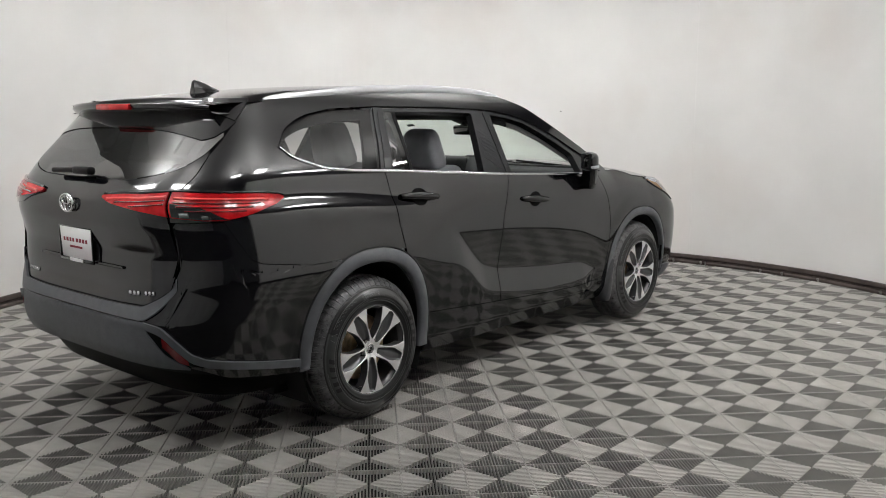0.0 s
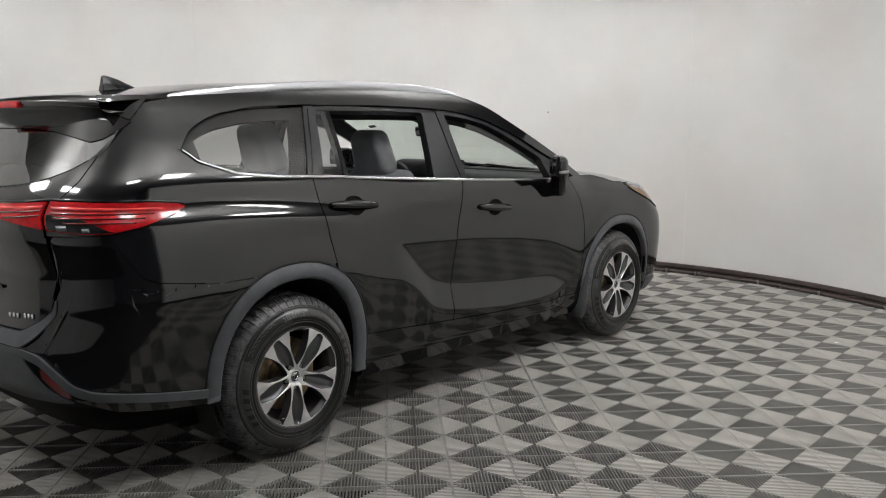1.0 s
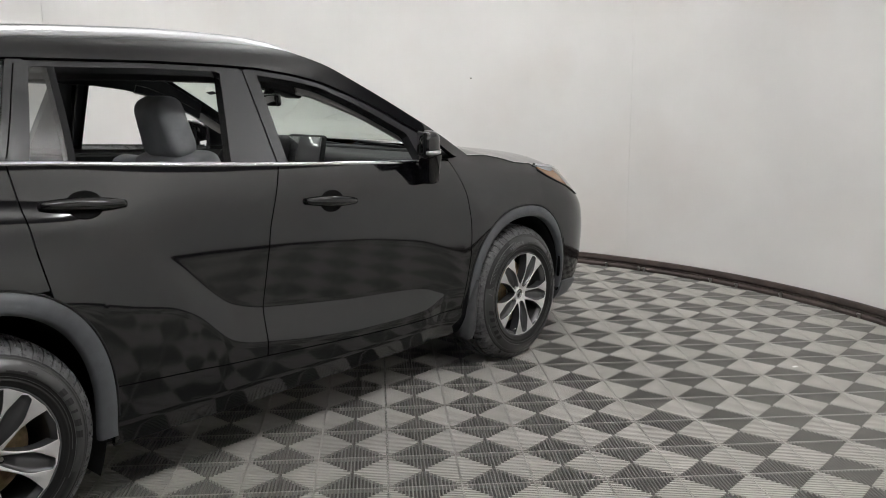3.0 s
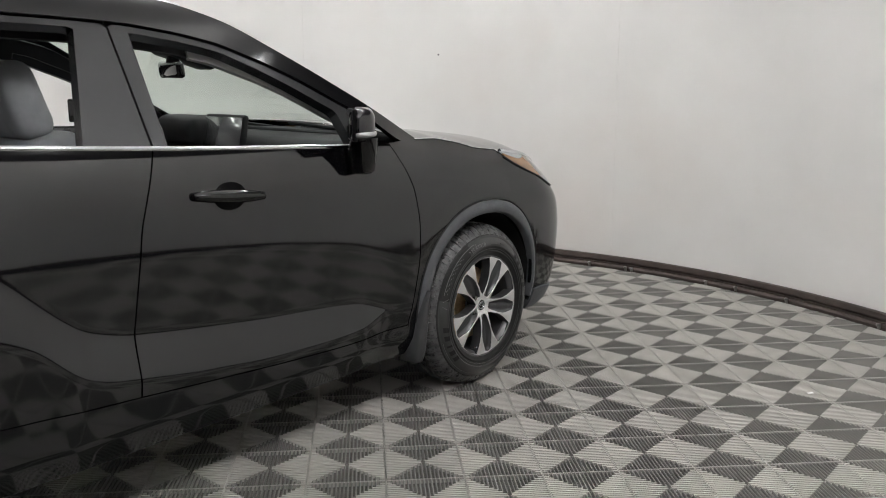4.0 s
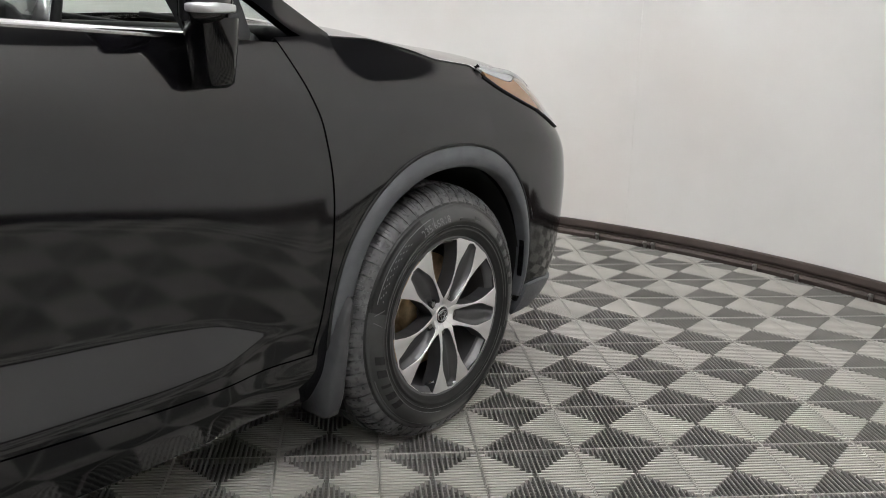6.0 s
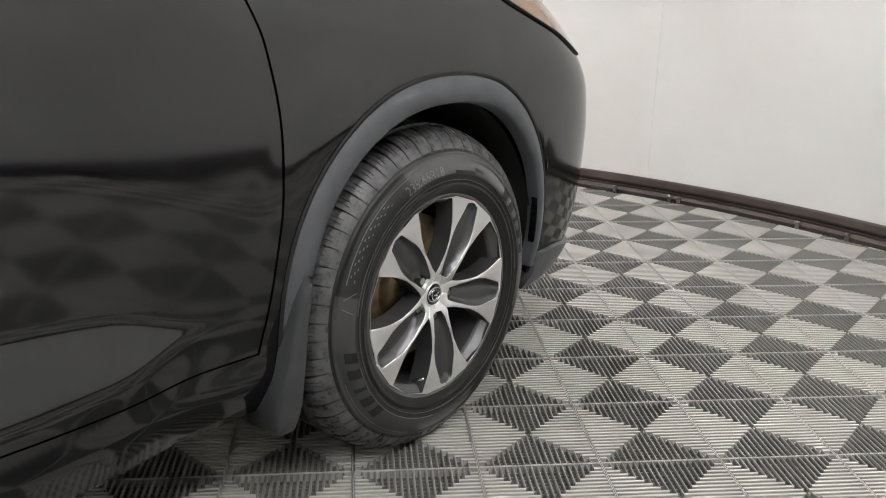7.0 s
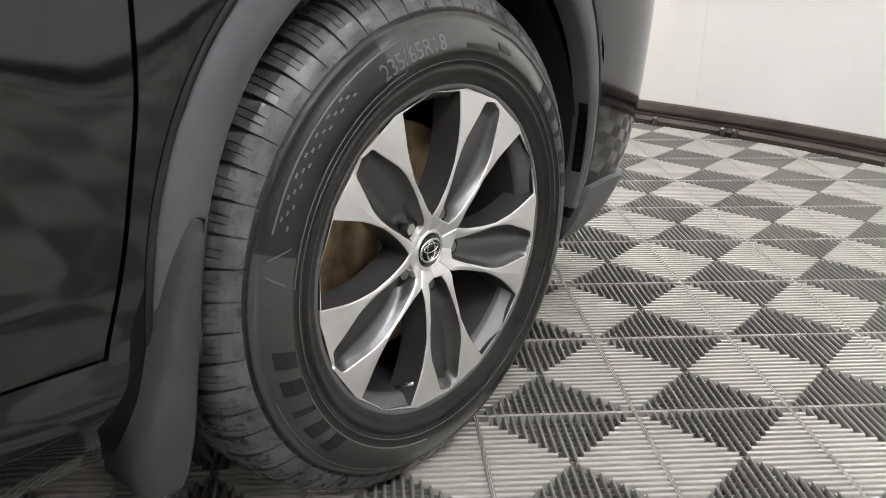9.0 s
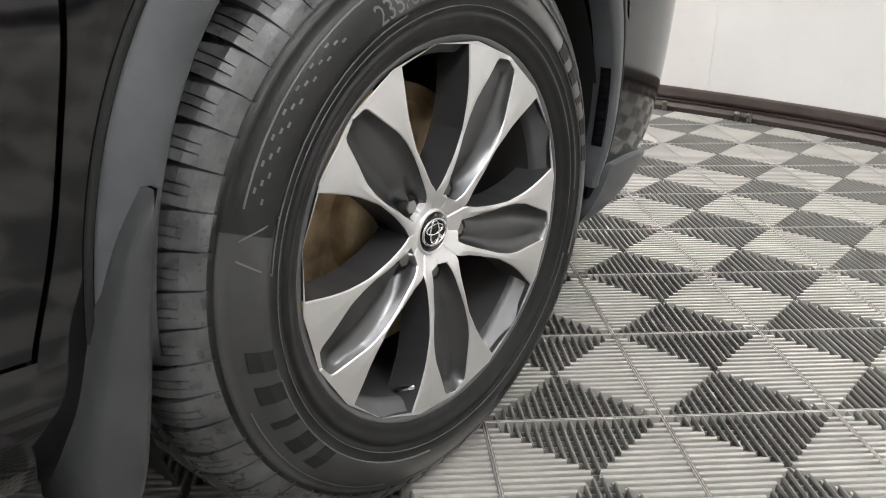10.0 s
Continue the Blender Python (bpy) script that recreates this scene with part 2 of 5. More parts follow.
def tile_mesh(webs):
    """One ribbed tile, w x w, its ribs standing off an open bottom: two triangles ribbed one way, two the other; low webs tie the ribs."""
    vs, fs, ms = [], [], []
    n, w, h = 20, TILE_W, 0.020

    def rib(a, b, c0, c1, across, mi, top=0.0):
        # rib along one axis from a to b, with its width from c0 to c1 on the other
        t, drop = ((c1 - c0) * 0.30, 0.0034) if mi else ((c1 - c0) * 0.12, 0.0012)
        k = len(vs)
        for p in (a, b):
            for c, z in ((c0, -h), (c0, top - drop), (c0 + t, top), (c1 - t, top), (c1, top - drop), (c1, -h)):
                vs.append((p, c, z) if not across else (c, p, z))
        for j in range(5):
            q = (k + j, k + j + 1, k + j + 7, k + j + 6)
            fs.append(q if across else q[::-1])
            ms.append(mi)
        q = tuple(range(k, k + 6))
        fs.append(q[::-1] if across else q)
        fs.append(tuple(range(k + 6, k + 12)) if across else tuple(range(k + 11, k + 5, -1)))
        ms.extend((mi, mi))

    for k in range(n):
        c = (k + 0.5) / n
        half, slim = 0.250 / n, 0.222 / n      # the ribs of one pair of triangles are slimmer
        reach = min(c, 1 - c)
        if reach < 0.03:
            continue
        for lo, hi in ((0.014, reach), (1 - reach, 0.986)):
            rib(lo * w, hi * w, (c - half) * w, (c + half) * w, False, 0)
            # crosswise ribs take the darkened tile colour, as if seen in shade
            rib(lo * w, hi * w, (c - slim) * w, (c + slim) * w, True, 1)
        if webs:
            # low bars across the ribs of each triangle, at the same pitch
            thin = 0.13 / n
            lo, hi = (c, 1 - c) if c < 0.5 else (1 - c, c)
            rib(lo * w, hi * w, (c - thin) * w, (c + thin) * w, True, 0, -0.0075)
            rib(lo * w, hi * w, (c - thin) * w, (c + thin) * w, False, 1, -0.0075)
    e0, e1 = 0.0028, 0.0100
    for lo, hi in ((e0, e1), (1 - e1, 1 - e0)):       # border bars, with a groove between tiles
        rib(e0 * w, (1 - e0) * w, lo * w, hi * w, True, 0)
        rib(e1 * w, (1 - e1) * w, lo * w, hi * w, False, 0)
    return vs, fs, ms


tvs, tfs, tms = tile_mesh(True)
cells = []
for i in range(-40, 41):
    for j in range(-40, 41):
        p = Vector(((i + 0.5) * TILE_W, (j + 0.5) * TILE_W, 0))
        p.rotate(Euler((0, 0, TILE_TURN)))
        p += TILE_AT
        if (math.hypot(p.x - CX, p.y - CY) < CR + 0.15 or (-4.0 < p.x < 0.5 and p.y < 0)) and p.x < 3.4 and p.y > 0.841 * p.x - 2.45:
            cells.append((math.hypot(p.x - 1.5, p.y - 2.9), i, j))
cells.sort()
tile_me = bpy.data.meshes.new("floor_tile")
tile_me.from_pydata(tvs, [], tfs)
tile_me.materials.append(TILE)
tile_me.materials.append(TILE_SHADED)
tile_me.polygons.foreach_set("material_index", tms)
tile_me.update()
turn_m = Matrix.Translation(TILE_AT) @ Matrix.Rotation(TILE_TURN, 4, "Z")
for _, i, j in cells[:280]:
    ob = new("floor_tile", tile_me)
    ob.parent = floor
    ob.matrix_basis = turn_m @ Matrix.Translation((i * TILE_W, j * TILE_W, 0))
tvs, tfs, tms = tile_mesh(False)
base = np.array(tvs, float)
k0 = len(tvs)
rest = cells[280:]
allv = np.concatenate([base + (i * TILE_W, j * TILE_W, 0) for _, i, j in rest])
rot = np.array(Matrix.Rotation(TILE_TURN, 3, "Z"))
allv = allv @ rot.T + np.array(TILE_AT)
allf = [tuple(v + n * k0 for v in f) for n in range(len(rest)) for f in tfs]
far_me = bpy.data.meshes.new("floor_tiles")
far_me.from_pydata(allv.tolist(), [], allf)
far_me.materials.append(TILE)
far_me.materials.append(TILE_SHADED)
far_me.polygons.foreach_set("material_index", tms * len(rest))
far_me.update()
far_tiles = tagged(new("floor_tiles", far_me), "grey ribbed vented floor tiles laid edge to edge", kind="stuff")
far_tiles.parent = floor


def arc(a0, a1, r, z, n):
    return [(CX + r * math.cos(a), CY + r * math.sin(a), z) for a in np.linspace(radians(a0), radians(a1), n)]


A0, A1 = -14.0, 256.0
# backing of the round wall, with thickness
n = 120
ring = []
for r, z in ((CR + 0.006, 0.0), (CR + 0.006, WALL_Z), (CR + 0.12, WALL_Z), (CR + 0.12, 0.0)):
    ring.append(arc(A0, A1, r, z, n))
vs = [ring[k][i] for i in range(n) for k in range(4)]
fs = [(i * 4 + k, i * 4 + (k + 1) % 4, i * 4 + 4 + (k + 1) % 4, i * 4 + 4 + k) for i in range(n - 1) for k in range(4)]
fs += [(3, 2, 1, 0), tuple((n - 1) * 4 + k for k in range(4))]
wall_round = tagged(mesh_object("wall_round", vs, fs, WALL_WHITE, smooth=False), "white curved booth wall of large flat panels", "wall", kind="structure")
# panels: two tiers of sheets, butted with fine joints
STEP = 36.6
a = A0 + 0.3
while a < A1 - 2:
    b = 93.2 + STEP * math.floor((a - 93.2) / STEP + 1.001)
    b = min(b, A1)
    for z0, z1 in ((0.085, 1.61), (1.6107, WALL_Z - 0.003)):
        m, gap = 30, 0.008
        inner, outer = arc(a + gap, b - gap, CR, z0, m), arc(a + gap, b - gap, CR + 0.005, z0, m)
        vs = []
        for p, q in zip(inner, outer):
            vs += [p, (p[0], p[1], z1), (q[0], q[1], z1), (q[0], q[1], z0)]
        fs = [(i * 4 + k, i * 4 + 4 + k, i * 4 + 4 + (k + 1) % 4, i * 4 + (k + 1) % 4) for i in range(m - 1) for k in range(4)]
        fs += [(0, 1, 2, 3), tuple((m - 1) * 4 + 3 - k for k in range(4))]
        mesh_object("wall_panel", vs, fs, WALL_WHITE, wall_round, smooth=False)
    a = b
# a small dark screw hole in the wall
for ang, z in ((114.0, 1.566),):
    c = Vector((CX + (CR - 0.001) * math.cos(radians(ang)), CY + (CR - 0.001) * math.sin(radians(ang)), z))
    bm = bmesh.new()
    bmesh.ops.create_circle(bm, cap_ends=True, radius=0.007, segments=12)
    bmesh.ops.transform(bm, matrix=Matrix.Translation(c) @ Matrix.Rotation(radians(ang + 90), 4, "Z") @ Matrix.Rotation(radians(90), 4, "X"), verts=bm.verts)
    part("screw_hole", bm, RUBBER, wall_round, "small dark screw hole", smooth=False)

# dark rail along the foot of the wall
SEC = [(0.0, -0.012), (-0.046, -0.012), (-0.054, 0.002), (-0.056, 0.018), (-0.048, 0.030), (-0.040, 0.034), (-0.044, 0.038), (-0.044, 0.041), (-0.022, 0.043), (-0.022, 0.049), (-0.034, 0.051),
       (-0.036, 0.060), (-0.030, 0.086), (-0.022, 0.090), (0.0, 0.090)]
path = arc(A0, A1, CR + 0.004, 0, 160)
vs, fs = sweep(path, [(a, b) for a, b in SEC])
rail = tagged(mesh_object("rail_track", vs, fs, RAIL_BROWN, smooth=False), "dark brown metal rail along the wall's foot", "rail", kind="structure")
for ang in (58.5, 63.5, 72.9, 78.4, 81.7, 90.3, 91.0, 95.3, 104.0, 112.0, 121.0, 133.0, 196.0):
    r = CR - 0.062
    m = Matrix.Translation((CX + r * math.cos(radians(ang)), CY + r * math.sin(radians(ang)), 0.0)) @ Matrix.Rotation(radians(ang + 90), 4, "Z")
    clip = thing("rail_clip", "small grey metal clip fixed to the wall rail", "clip", "clips along the rail")
    clip.matrix_basis = m
    part("bracket", box_bm((0.018, 0.010, 0.034), (0, 0, 0.022), 0.002), STEEL, clip)
    bm = bmesh.new()
    bmesh.ops.create_cone(bm, cap_ends=True, segments=14, radius1=0.009, radius2=0.009, depth=0.012)
    bmesh.ops.transform(bm, matrix=Matrix.Translation((0, 0.010, 0.032)) @ Matrix.Rotation(radians(90), 4, "X"), verts=bm.verts)
    part("roller", bm, STEEL, clip)

# a scrap of white paper left on the tiles
scrap = thing("paper_scrap", "small crumpled scrap of white paper on the floor tiles", "paper", at=(2.179, 3.676, 0.0))
bm = box_bm((0.030, 0.016, 0.002), (0, 0, 0.004), 0.0006, 1)
bmesh.ops.subdivide_edges(bm, edges=[e for e in bm.edges if e.calc_length() > 0.01], cuts=4, use_grid_fill=True)
for v in bm.verts:
    v.co.z += 0.003 * math.sin(260 * v.co.x + 1.0) * math.cos(190 * v.co.y)
    v.co.y += 0.004 * math.sin(150 * v.co.x)
bmesh.ops.transform(bm, matrix=Matrix.Rotation(radians(40), 4, "Z"), verts=bm.verts)
part("sheet", bm, WHITE_PLATE, scrap, smooth=False)

# hall around the booth, dim and plain
H = [(-8, -5.6), (9, -5.6), (9, 9), (-8, 9)]
for name, (p, q) in zip(("wall_south", "wall_east", "wall_north", "wall_west"), zip(H, H[1:] + H[:1])):
    d = (Vector((*q, 0)) - Vector((*p, 0))).normalized()
    o = Vector((d.y, -d.x, 0)) * 0.15
    vs = [(*p, -0.2), (*q, -0.2), (*q, CEIL_Z + 0.25), (*p, CEIL_Z + 0.25)]
    vs += [tuple(Vector(v) + o) for v in vs]
    tagged(mesh_object(name, vs, [(0, 1, 2, 3), (7, 6, 5, 4), (0, 4, 5, 1), (1, 5, 6, 2), (2, 6, 7, 3), (3, 7, 4, 0)], HALL_DARK if name == "wall_east" else ROOM_GREY, smooth=False),
           "plain dark grey hall wall" if name == "wall_east" else "plain pale hall wall", "wall", kind="structure")
vs = [(x, y, z) for z in (CEIL_Z, CEIL_Z + 0.2) for x, y in H]
tagged(mesh_object("ceiling", vs, [(3, 2, 1, 0), (4, 5, 6, 7), (0, 1, 5, 4), (1, 2, 6, 5), (2, 3, 7, 6), (3, 0, 4, 7)], CEILING, smooth=False),
       "plain white ceiling", "ceiling", kind="structure")


def ceiling_light(x, y, turn, lx, ly):
    """A flat lamp hung under the ceiling on two rods: a frame with a glowing diffuser, open above and below."""
    lamp = thing("ceiling_light", "white-framed rectangular lamp hung from the ceiling on rods", "ceiling light", "lamps over the booth")
    lamp.matrix_basis = pose(x, y, LAMP_Z, 0, 0, turn)
    bm = bmesh.new()
    for sx, sy, px, py in ((lx + 0.05, 0.025, 0, ly / 2 + 0.012), (lx + 0.05, 0.025, 0, -ly / 2 - 0.012), (0.025, ly, lx / 2 + 0.012, 0), (0.025, ly, -lx / 2 - 0.012, 0)):
        box_bm((sx, sy, 0.06), (px, py, -0.031), 0.003, 1, bm=bm)
    part("frame", bm, LAMP_FRAME, lamp, smooth=False)
    part("diffuser", box_bm((lx - 0.002, ly - 0.002, 0.02), (0, 0, -0.03)), LIGHT, lamp, smooth=False)
    for px in (-lx / 2 - 0.012, lx / 2 + 0.012):
        part("rod", box_bm((0.008, 0.008, CEIL_Z - LAMP_Z), (px, 0, (CEIL_Z - LAMP_Z) / 2)), LAMP_FRAME, lamp, smooth=False)
    return lamp


for deg, r, long, wide in ((112, 2.5, 1.2, 0.13), (138, 2.45, 1.2, 0.13), (164, 2.45, 1.2, 0.12), (200, 2.45, 1.2, 0.11), (236, 2.45, 1.2, 0.11)):
    a = radians(deg)
    ceiling_light(CX + r * math.cos(a), CY + r * math.sin(a), deg + 90, long, wide)
for x, y, turn, long, wide in ((2.85, -0.4, 85, 0.6, 0.32), (2.85, 0.95, 90, 0.5, 0.42), (3.4, 2.4, 108, 0.6, 0.36), (2.7, 3.65, 132, 0.5, 0.16), (0.5, 3.95, 0, 1.0, 0.10)):
    ceiling_light(x, y, turn, long, wide)
for x, y, turn in ((0.3, -2.5, 0), (-1.9, -2.4, 0)):
    ceiling_light(x, y, turn, 1.2, 0.20)


# ---- the car: body surface ----
WB = 2.85                                # wheelbase
HUB_Z = 0.372
car = thing("car", "glossy black sport utility car parked with its side windows down", "car")

_zk = [0.20, 0.26, 0.30, 0.37, 0.42, 0.60, 0.84, 1.00, 1.075, 1.12, 1.165, 1.205, 1.24, 1.42, 1.60, 1.66, 1.70]
_door = [0.80, 0.865, 0.885, 0.912, 0.918, 0.930, 0.932, 0.9330, 0.9295, 0.9235, 0.9145, 0.901, 0.882, 0.798, 0.712, 0.672, 0.60]
_zr = [0.20, 0.60, 0.84, 0.912, 0.932, 0.955, 1.000, 1.050, 1.08, 1.12, 1.205, 1.24, 1.42, 1.60, 1.66, 1.70]
_rear = [0.80, 0.950, 0.957, 0.957, 0.953, 0.948, 0.940, 0.927, 0.918, 0.905, 0.884, 0.869, 0.792, 0.706, 0.668, 0.60]
_front = [0.80, 0.878, 0.898, 0.915, 0.921, 0.932, 0.940, 0.927, 0.909, 0.893, 0.871, 0.848, 0.820, 0.76, 0.70, 0.66, 0.60]
P_DOOR, P_FRONT = pchip(_zk, _door, 0.014), pchip(_zk, _front, 0.022)
P_REAR = pchip(_zr, _rear, 0.012)
LEDGE_Z = pchip([-1.2, -0.46, -0.15, 0.0, 0.26, 0.7], [1.176, 1.176, 1.156, 1.142, 1.114, 1.09], 0.05)      # crease that runs on from the tail lamp
# the swoosh along the doors: upper edge and crest of its up-turned band
BAND_TOP = pchip([-1.2, 0.48, 0.60, 0.703, 0.833, 0.943, 1.083, 1.30, 1.61, 1.93, 2.10, 2.23, 2.6], [0.945, 0.945, 0.938, 0.898, 0.774, 0.682, 0.640, 0.612, 0.578, 0.556, 0.536, 0.482, 0.45], 0.035)
HOLLOW = pchip([-1.2, 0.50, 0.70, 0.93, 1.30, 1.70, 2.05, 2.20, 2.40, 2.8], [0.95, 0.945, 0.915, 0.895, 0.872, 0.832, 0.775, 0.72, 0.65, 0.65], 0.05)
CREST = pchip([-1.2, 0.10, 0.36, 0.53, 0.685, 0.80, 0.87, 0.92, 1.016, 1.294, 1.605, 1.93, 2.10, 2.23, 2.6], [0.84, 0.84, 0.815, 0.755, 0.727, 0.665, 0.590, 0.545, 0.511, 0.465, 0.432, 0.424, 0.430, 0.470, 0.45], 0.03)
BELT = pchip([-1.2, -0.5, 0.2, 0.63, 1.26, 2.1, 2.45, 2.9, 3.4, 3.9], [1.31, 1.305, 1.285, 1.25, 1.205, 1.158, 1.14, 1.08, 1.0, 0.93], 0.12)
YR0, YF0 = -0.40, 3.05                   # where the rear and front ends begin to round off
END_R = pchip([0.20, 0.30, 0.40, 0.50, 0.66, 0.72, 0.78, 0.95, 1.08, 1.18, 1.26, 1.36, 1.50, 1.62, 1.70],
              [-0.90, -0.97, -1.03, -1.085, -1.105, -1.08, -1.055, -1.045, -1.08, -1.085, -1.03, -0.95, -0.82, -0.71, -0.62], 0.012)
END_F = pchip([0.18, 0.26, 0.36, 0.50, 0.66, 0.80, 0.92, 1.02, 1.10], [3.60, 3.69, 3.755, 3.79, 3.795, 3.735, 3.59, 3.44, 3.32], 0.03)


def flank(y, z):
    """Half width of the body at y, z, before its creases are eased."""
    ze = z + (1.205 - BELT(y)) * smooth01(0.86, 1.12, z) * (1 - smooth01(1.3, 1.62, z))
    wr = 1 - smooth01(0.30, 0.98, y)
    wf = smooth01(2.15, 2.60, y)
    zu = HOLLOW(y)
    zue = zu + (1.205 - BELT(y)) * smooth01(0.86, 1.12, zu)
    dz = z - LEDGE_Z(y)
    ledge = 0.0105 * (0.5 - smooth01(-0.035, 0.035, dz)) * (1 - smooth01(0.03, 0.13, np.abs(dz))) * (1 - smooth01(0.30, 0.58, y))
    top = P_DOOR(ze) * (1 - wr) + P_REAR(ze) * wr + ledge
    xu = P_DOOR(zue) * (1 - wr) + P_REAR(zue) * wr
    zt, zc = np.minimum(BAND_TOP(y), zu), CREST(y)
    lean = 0.07 + 0.035 * smooth01(0.6, 1.3, y)
    xt = xu - lean * (zu - zt)
    xc = xt + (0.09 + 0.15 * smooth01(0.55, 0.95, y)) * (zt - zc)
    hollow = xu - lean * (zu - z)
    band = xt + (xc - xt) * (zt - z) / np.maximum(zt - zc, 1e-3)
    under = xc - 0.13 * (zc - z) - 0.35 * np.clip(0.33 - z, 0, 1)
    low = np.where(z >= zt, hollow, np.where(z >= zc, band, under))
    sill = 0.018 * smooth01(2.10, 2.34, y) * (1 - smooth01(2.45, 2.75, y)) * smooth01(0.40, 0.30, z)      # its end stands out
    return np.where(z >= zu, top, low) * (1 - wf) + P_FRONT(ze) * wf + sill


def brow(y, z):
    """Swelling of the body round the two wheel arches."""
    out = 0.0
    for c, a, h, lift in ((0.0, 0.460, 0.532, 0.006), (2.855, 0.445, 0.492, 0.011)):
        d = ((np.abs(y - c) / a) ** 2.25 + (np.clip(z - 0.372, 0, 2) / h) ** 2.25) ** (1 / 2.25) - 1
        out = out + lift * smooth01(0.26, 0.02, d) * smooth01(0.60, 0.82, z)
    return out


def side_x(y, z):
    """flank() with its creases eased over a finger's width."""
    y, z = np.asarray(y, float), np.asarray(z, float)
    return brow(y, z) + sum(w * flank(y, z + d) for w, d in ((0.11, -0.016), (0.24, -0.008), (0.30, 0.0), (0.24, 0.008), (0.11, 0.016)))


def shell(q, z):
    """Point of the body's skin on its right side. q is y along the flank; past YR0 or YF0 it runs round the end to the middle
    line, one unit away."""
    q, z = np.broadcast_arrays(np.asarray(q, float), np.asarray(z, float))
    y = np.clip(q, YR0, YF0)
    x = side_x(y, z)
    gr = 1 - (1 - np.clip(YR0 - q, 0, 1)) ** 1.45
    gf = 1 - (1 - np.clip(q - YF0, 0, 1)) ** 1.34
    xr = x * (1 - gr ** 4).clip(0, 1) ** 0.25 * (1 - gf ** 4).clip(0, 1) ** 0.25
    yy = y - (YR0 - END_R(z)) * gr + (END_F(z) - YF0) * gf
    return np.stack([xr, yy, z + 0 * xr], -1)


def skin(q, z, out=0.0):
    """shell() pushed out along its normal."""
    p = shell(q, z)
    if not np.any(out):
        return p
    e = 2e-3
    du = shell(np.asarray(q) + e, z) - shell(np.asarray(q) - e, z)
    dv = shell(q, np.asarray(z) + e) - shell(q, np.asarray(z) - e)
    nrm = np.cross(du, dv)
    nrm /= np.maximum(np.linalg.norm(nrm, axis=-1, keepdims=True), 1e-9)
    return p + nrm * np.asarray(out)[..., None] if np.ndim(out) else p + nrm * out


def y_to_q(y):
    """The q at which the flank, past YR0, reaches y."""
    y = np.asarray(y, float)
    g = np.clip((YR0 - y) / 0.69, 0, 1)
    return np.where(y < YR0, YR0 - 1 + (1 - g) ** (1 / 1.45), y)


def rq(q):
    """The q of a place on the rear end given by its angle round the corner: -0.4 on the flank, -1.4 in the middle."""
    q = np.asarray(q, float)
    g = np.sin(np.clip(YR0 - q, 0, 1) * math.pi / 2) ** 0.82
    return np.where(q < YR0, YR0 - 1 + (1 - g) ** (1 / 1.45), q)


def flip(p, side):
    p = np.array(p, float)
    p[..., 0] *= side
    return p


def panel(name, q0, q1, zb, zt, mat, parent, side=1, nu=50, nv=24, out=0.0, flange=0.018, label=""):
    """A body panel: q from q0(z) to q1(z), z from zb(q) to zt(q), with its edges folded in."""
    call = lambda f, t: f(t) if callable(f) else np.full(np.shape(t), float(f))
    u, v = np.meshgrid(np.linspace(0, 1, nu), np.linspace(0, 1, nv), indexing="ij")
    z = 0.5 + 0.5 * v
    q = u
    for _ in range(12):
        q = call(q0, z) * (1 - u) + call(q1, z) * u
        z = call(zb, q) * (1 - v) + call(zt, q) * v
    p = skin(q, z, out)
    vs = flip(p, side).reshape(-1, 3)
    fs = grid_faces(nu, nv)
    if flange:
        inn = flip(skin(q, z, out - flange), side)
        loop = [(i, 0) for i in range(nu)] + [(nu - 1, j) for j in range(1, nv)] + [(i, nv - 1) for i in range(nu - 2, -1, -1)] + [(0, j) for j in range(nv - 2, 0, -1)]
        k = len(vs)
        edge = [i * nv + j for i, j in loop]
        vs = np.concatenate([vs, [vs[e] for e in edge], [inn[i, j] for i, j in loop]])
        m = len(loop)
        for a in range(m):
            b = (a + 1) % m
            fs.append((k + b, k + a, k + m + a, k + m + b))
    if side < 0:
        fs = [f[::-1] for f in fs]
    return mesh_object(name, vs, fs, mat, parent, label)


ARCH = {"r": (0.0, 0.460, 0.532), "f": (2.855, 0.436, 0.492)}      # centre, half length, height above the hub


FRONT_EXTRA = {"r": 0.0, "f": 0.026}      # the front arch reaches further forward of its wheel


def arch_z(which, y, grow=0.0):
    c, a, h = ARCH[which]
    y = np.asarray(y, float)
    t = np.clip(np.abs(y - c) / (a + grow + np.where(y > c, FRONT_EXTRA[which], 0.0)), 0, 1)
    return HUB_Z + (h + grow) * (1 - t ** 2.25) ** (1 / 2.25)


crease = pchip([0.3, 0.515, 0.82, 1.29, 1.70, 2.0, 2.45], [0.496, 0.481, 0.461, 0.429, 0.404, 0.391, 0.384], 0.06)     # the doors' lower edge
gap_ff = pchip([0.30, 0.39, 0.49, 0.64, 0.79, 0.87, 0.967, 1.05, 1.14, 1.25], [2.350, 2.367, 2.394, 2.418, 2.422, 2.412, 2.392, 2.355, 2.30, 2.23], 0.02)
gap_fr = pchip([0.30, 0.61, 0.97, 1.21, 1.3], [1.105, 1.11, 1.15, 1.225, 1.26], 0.03)
gap_rq = pchip([0.40, 0.80, 0.93, 1.11, 1.29, 1.4], [0.27, 0.255, 0.23, 0.195, 0.17, 0.16], 0.02)
GAP = 0.0028
belt_top = lambda y: BELT(y) - 0.004


def rear_door_low(y):
    return np.maximum(crease(y), np.where(y < ARCH["r"][0] + ARCH["r"][1] - 0.03, arch_z("r", y, -0.03), 0))


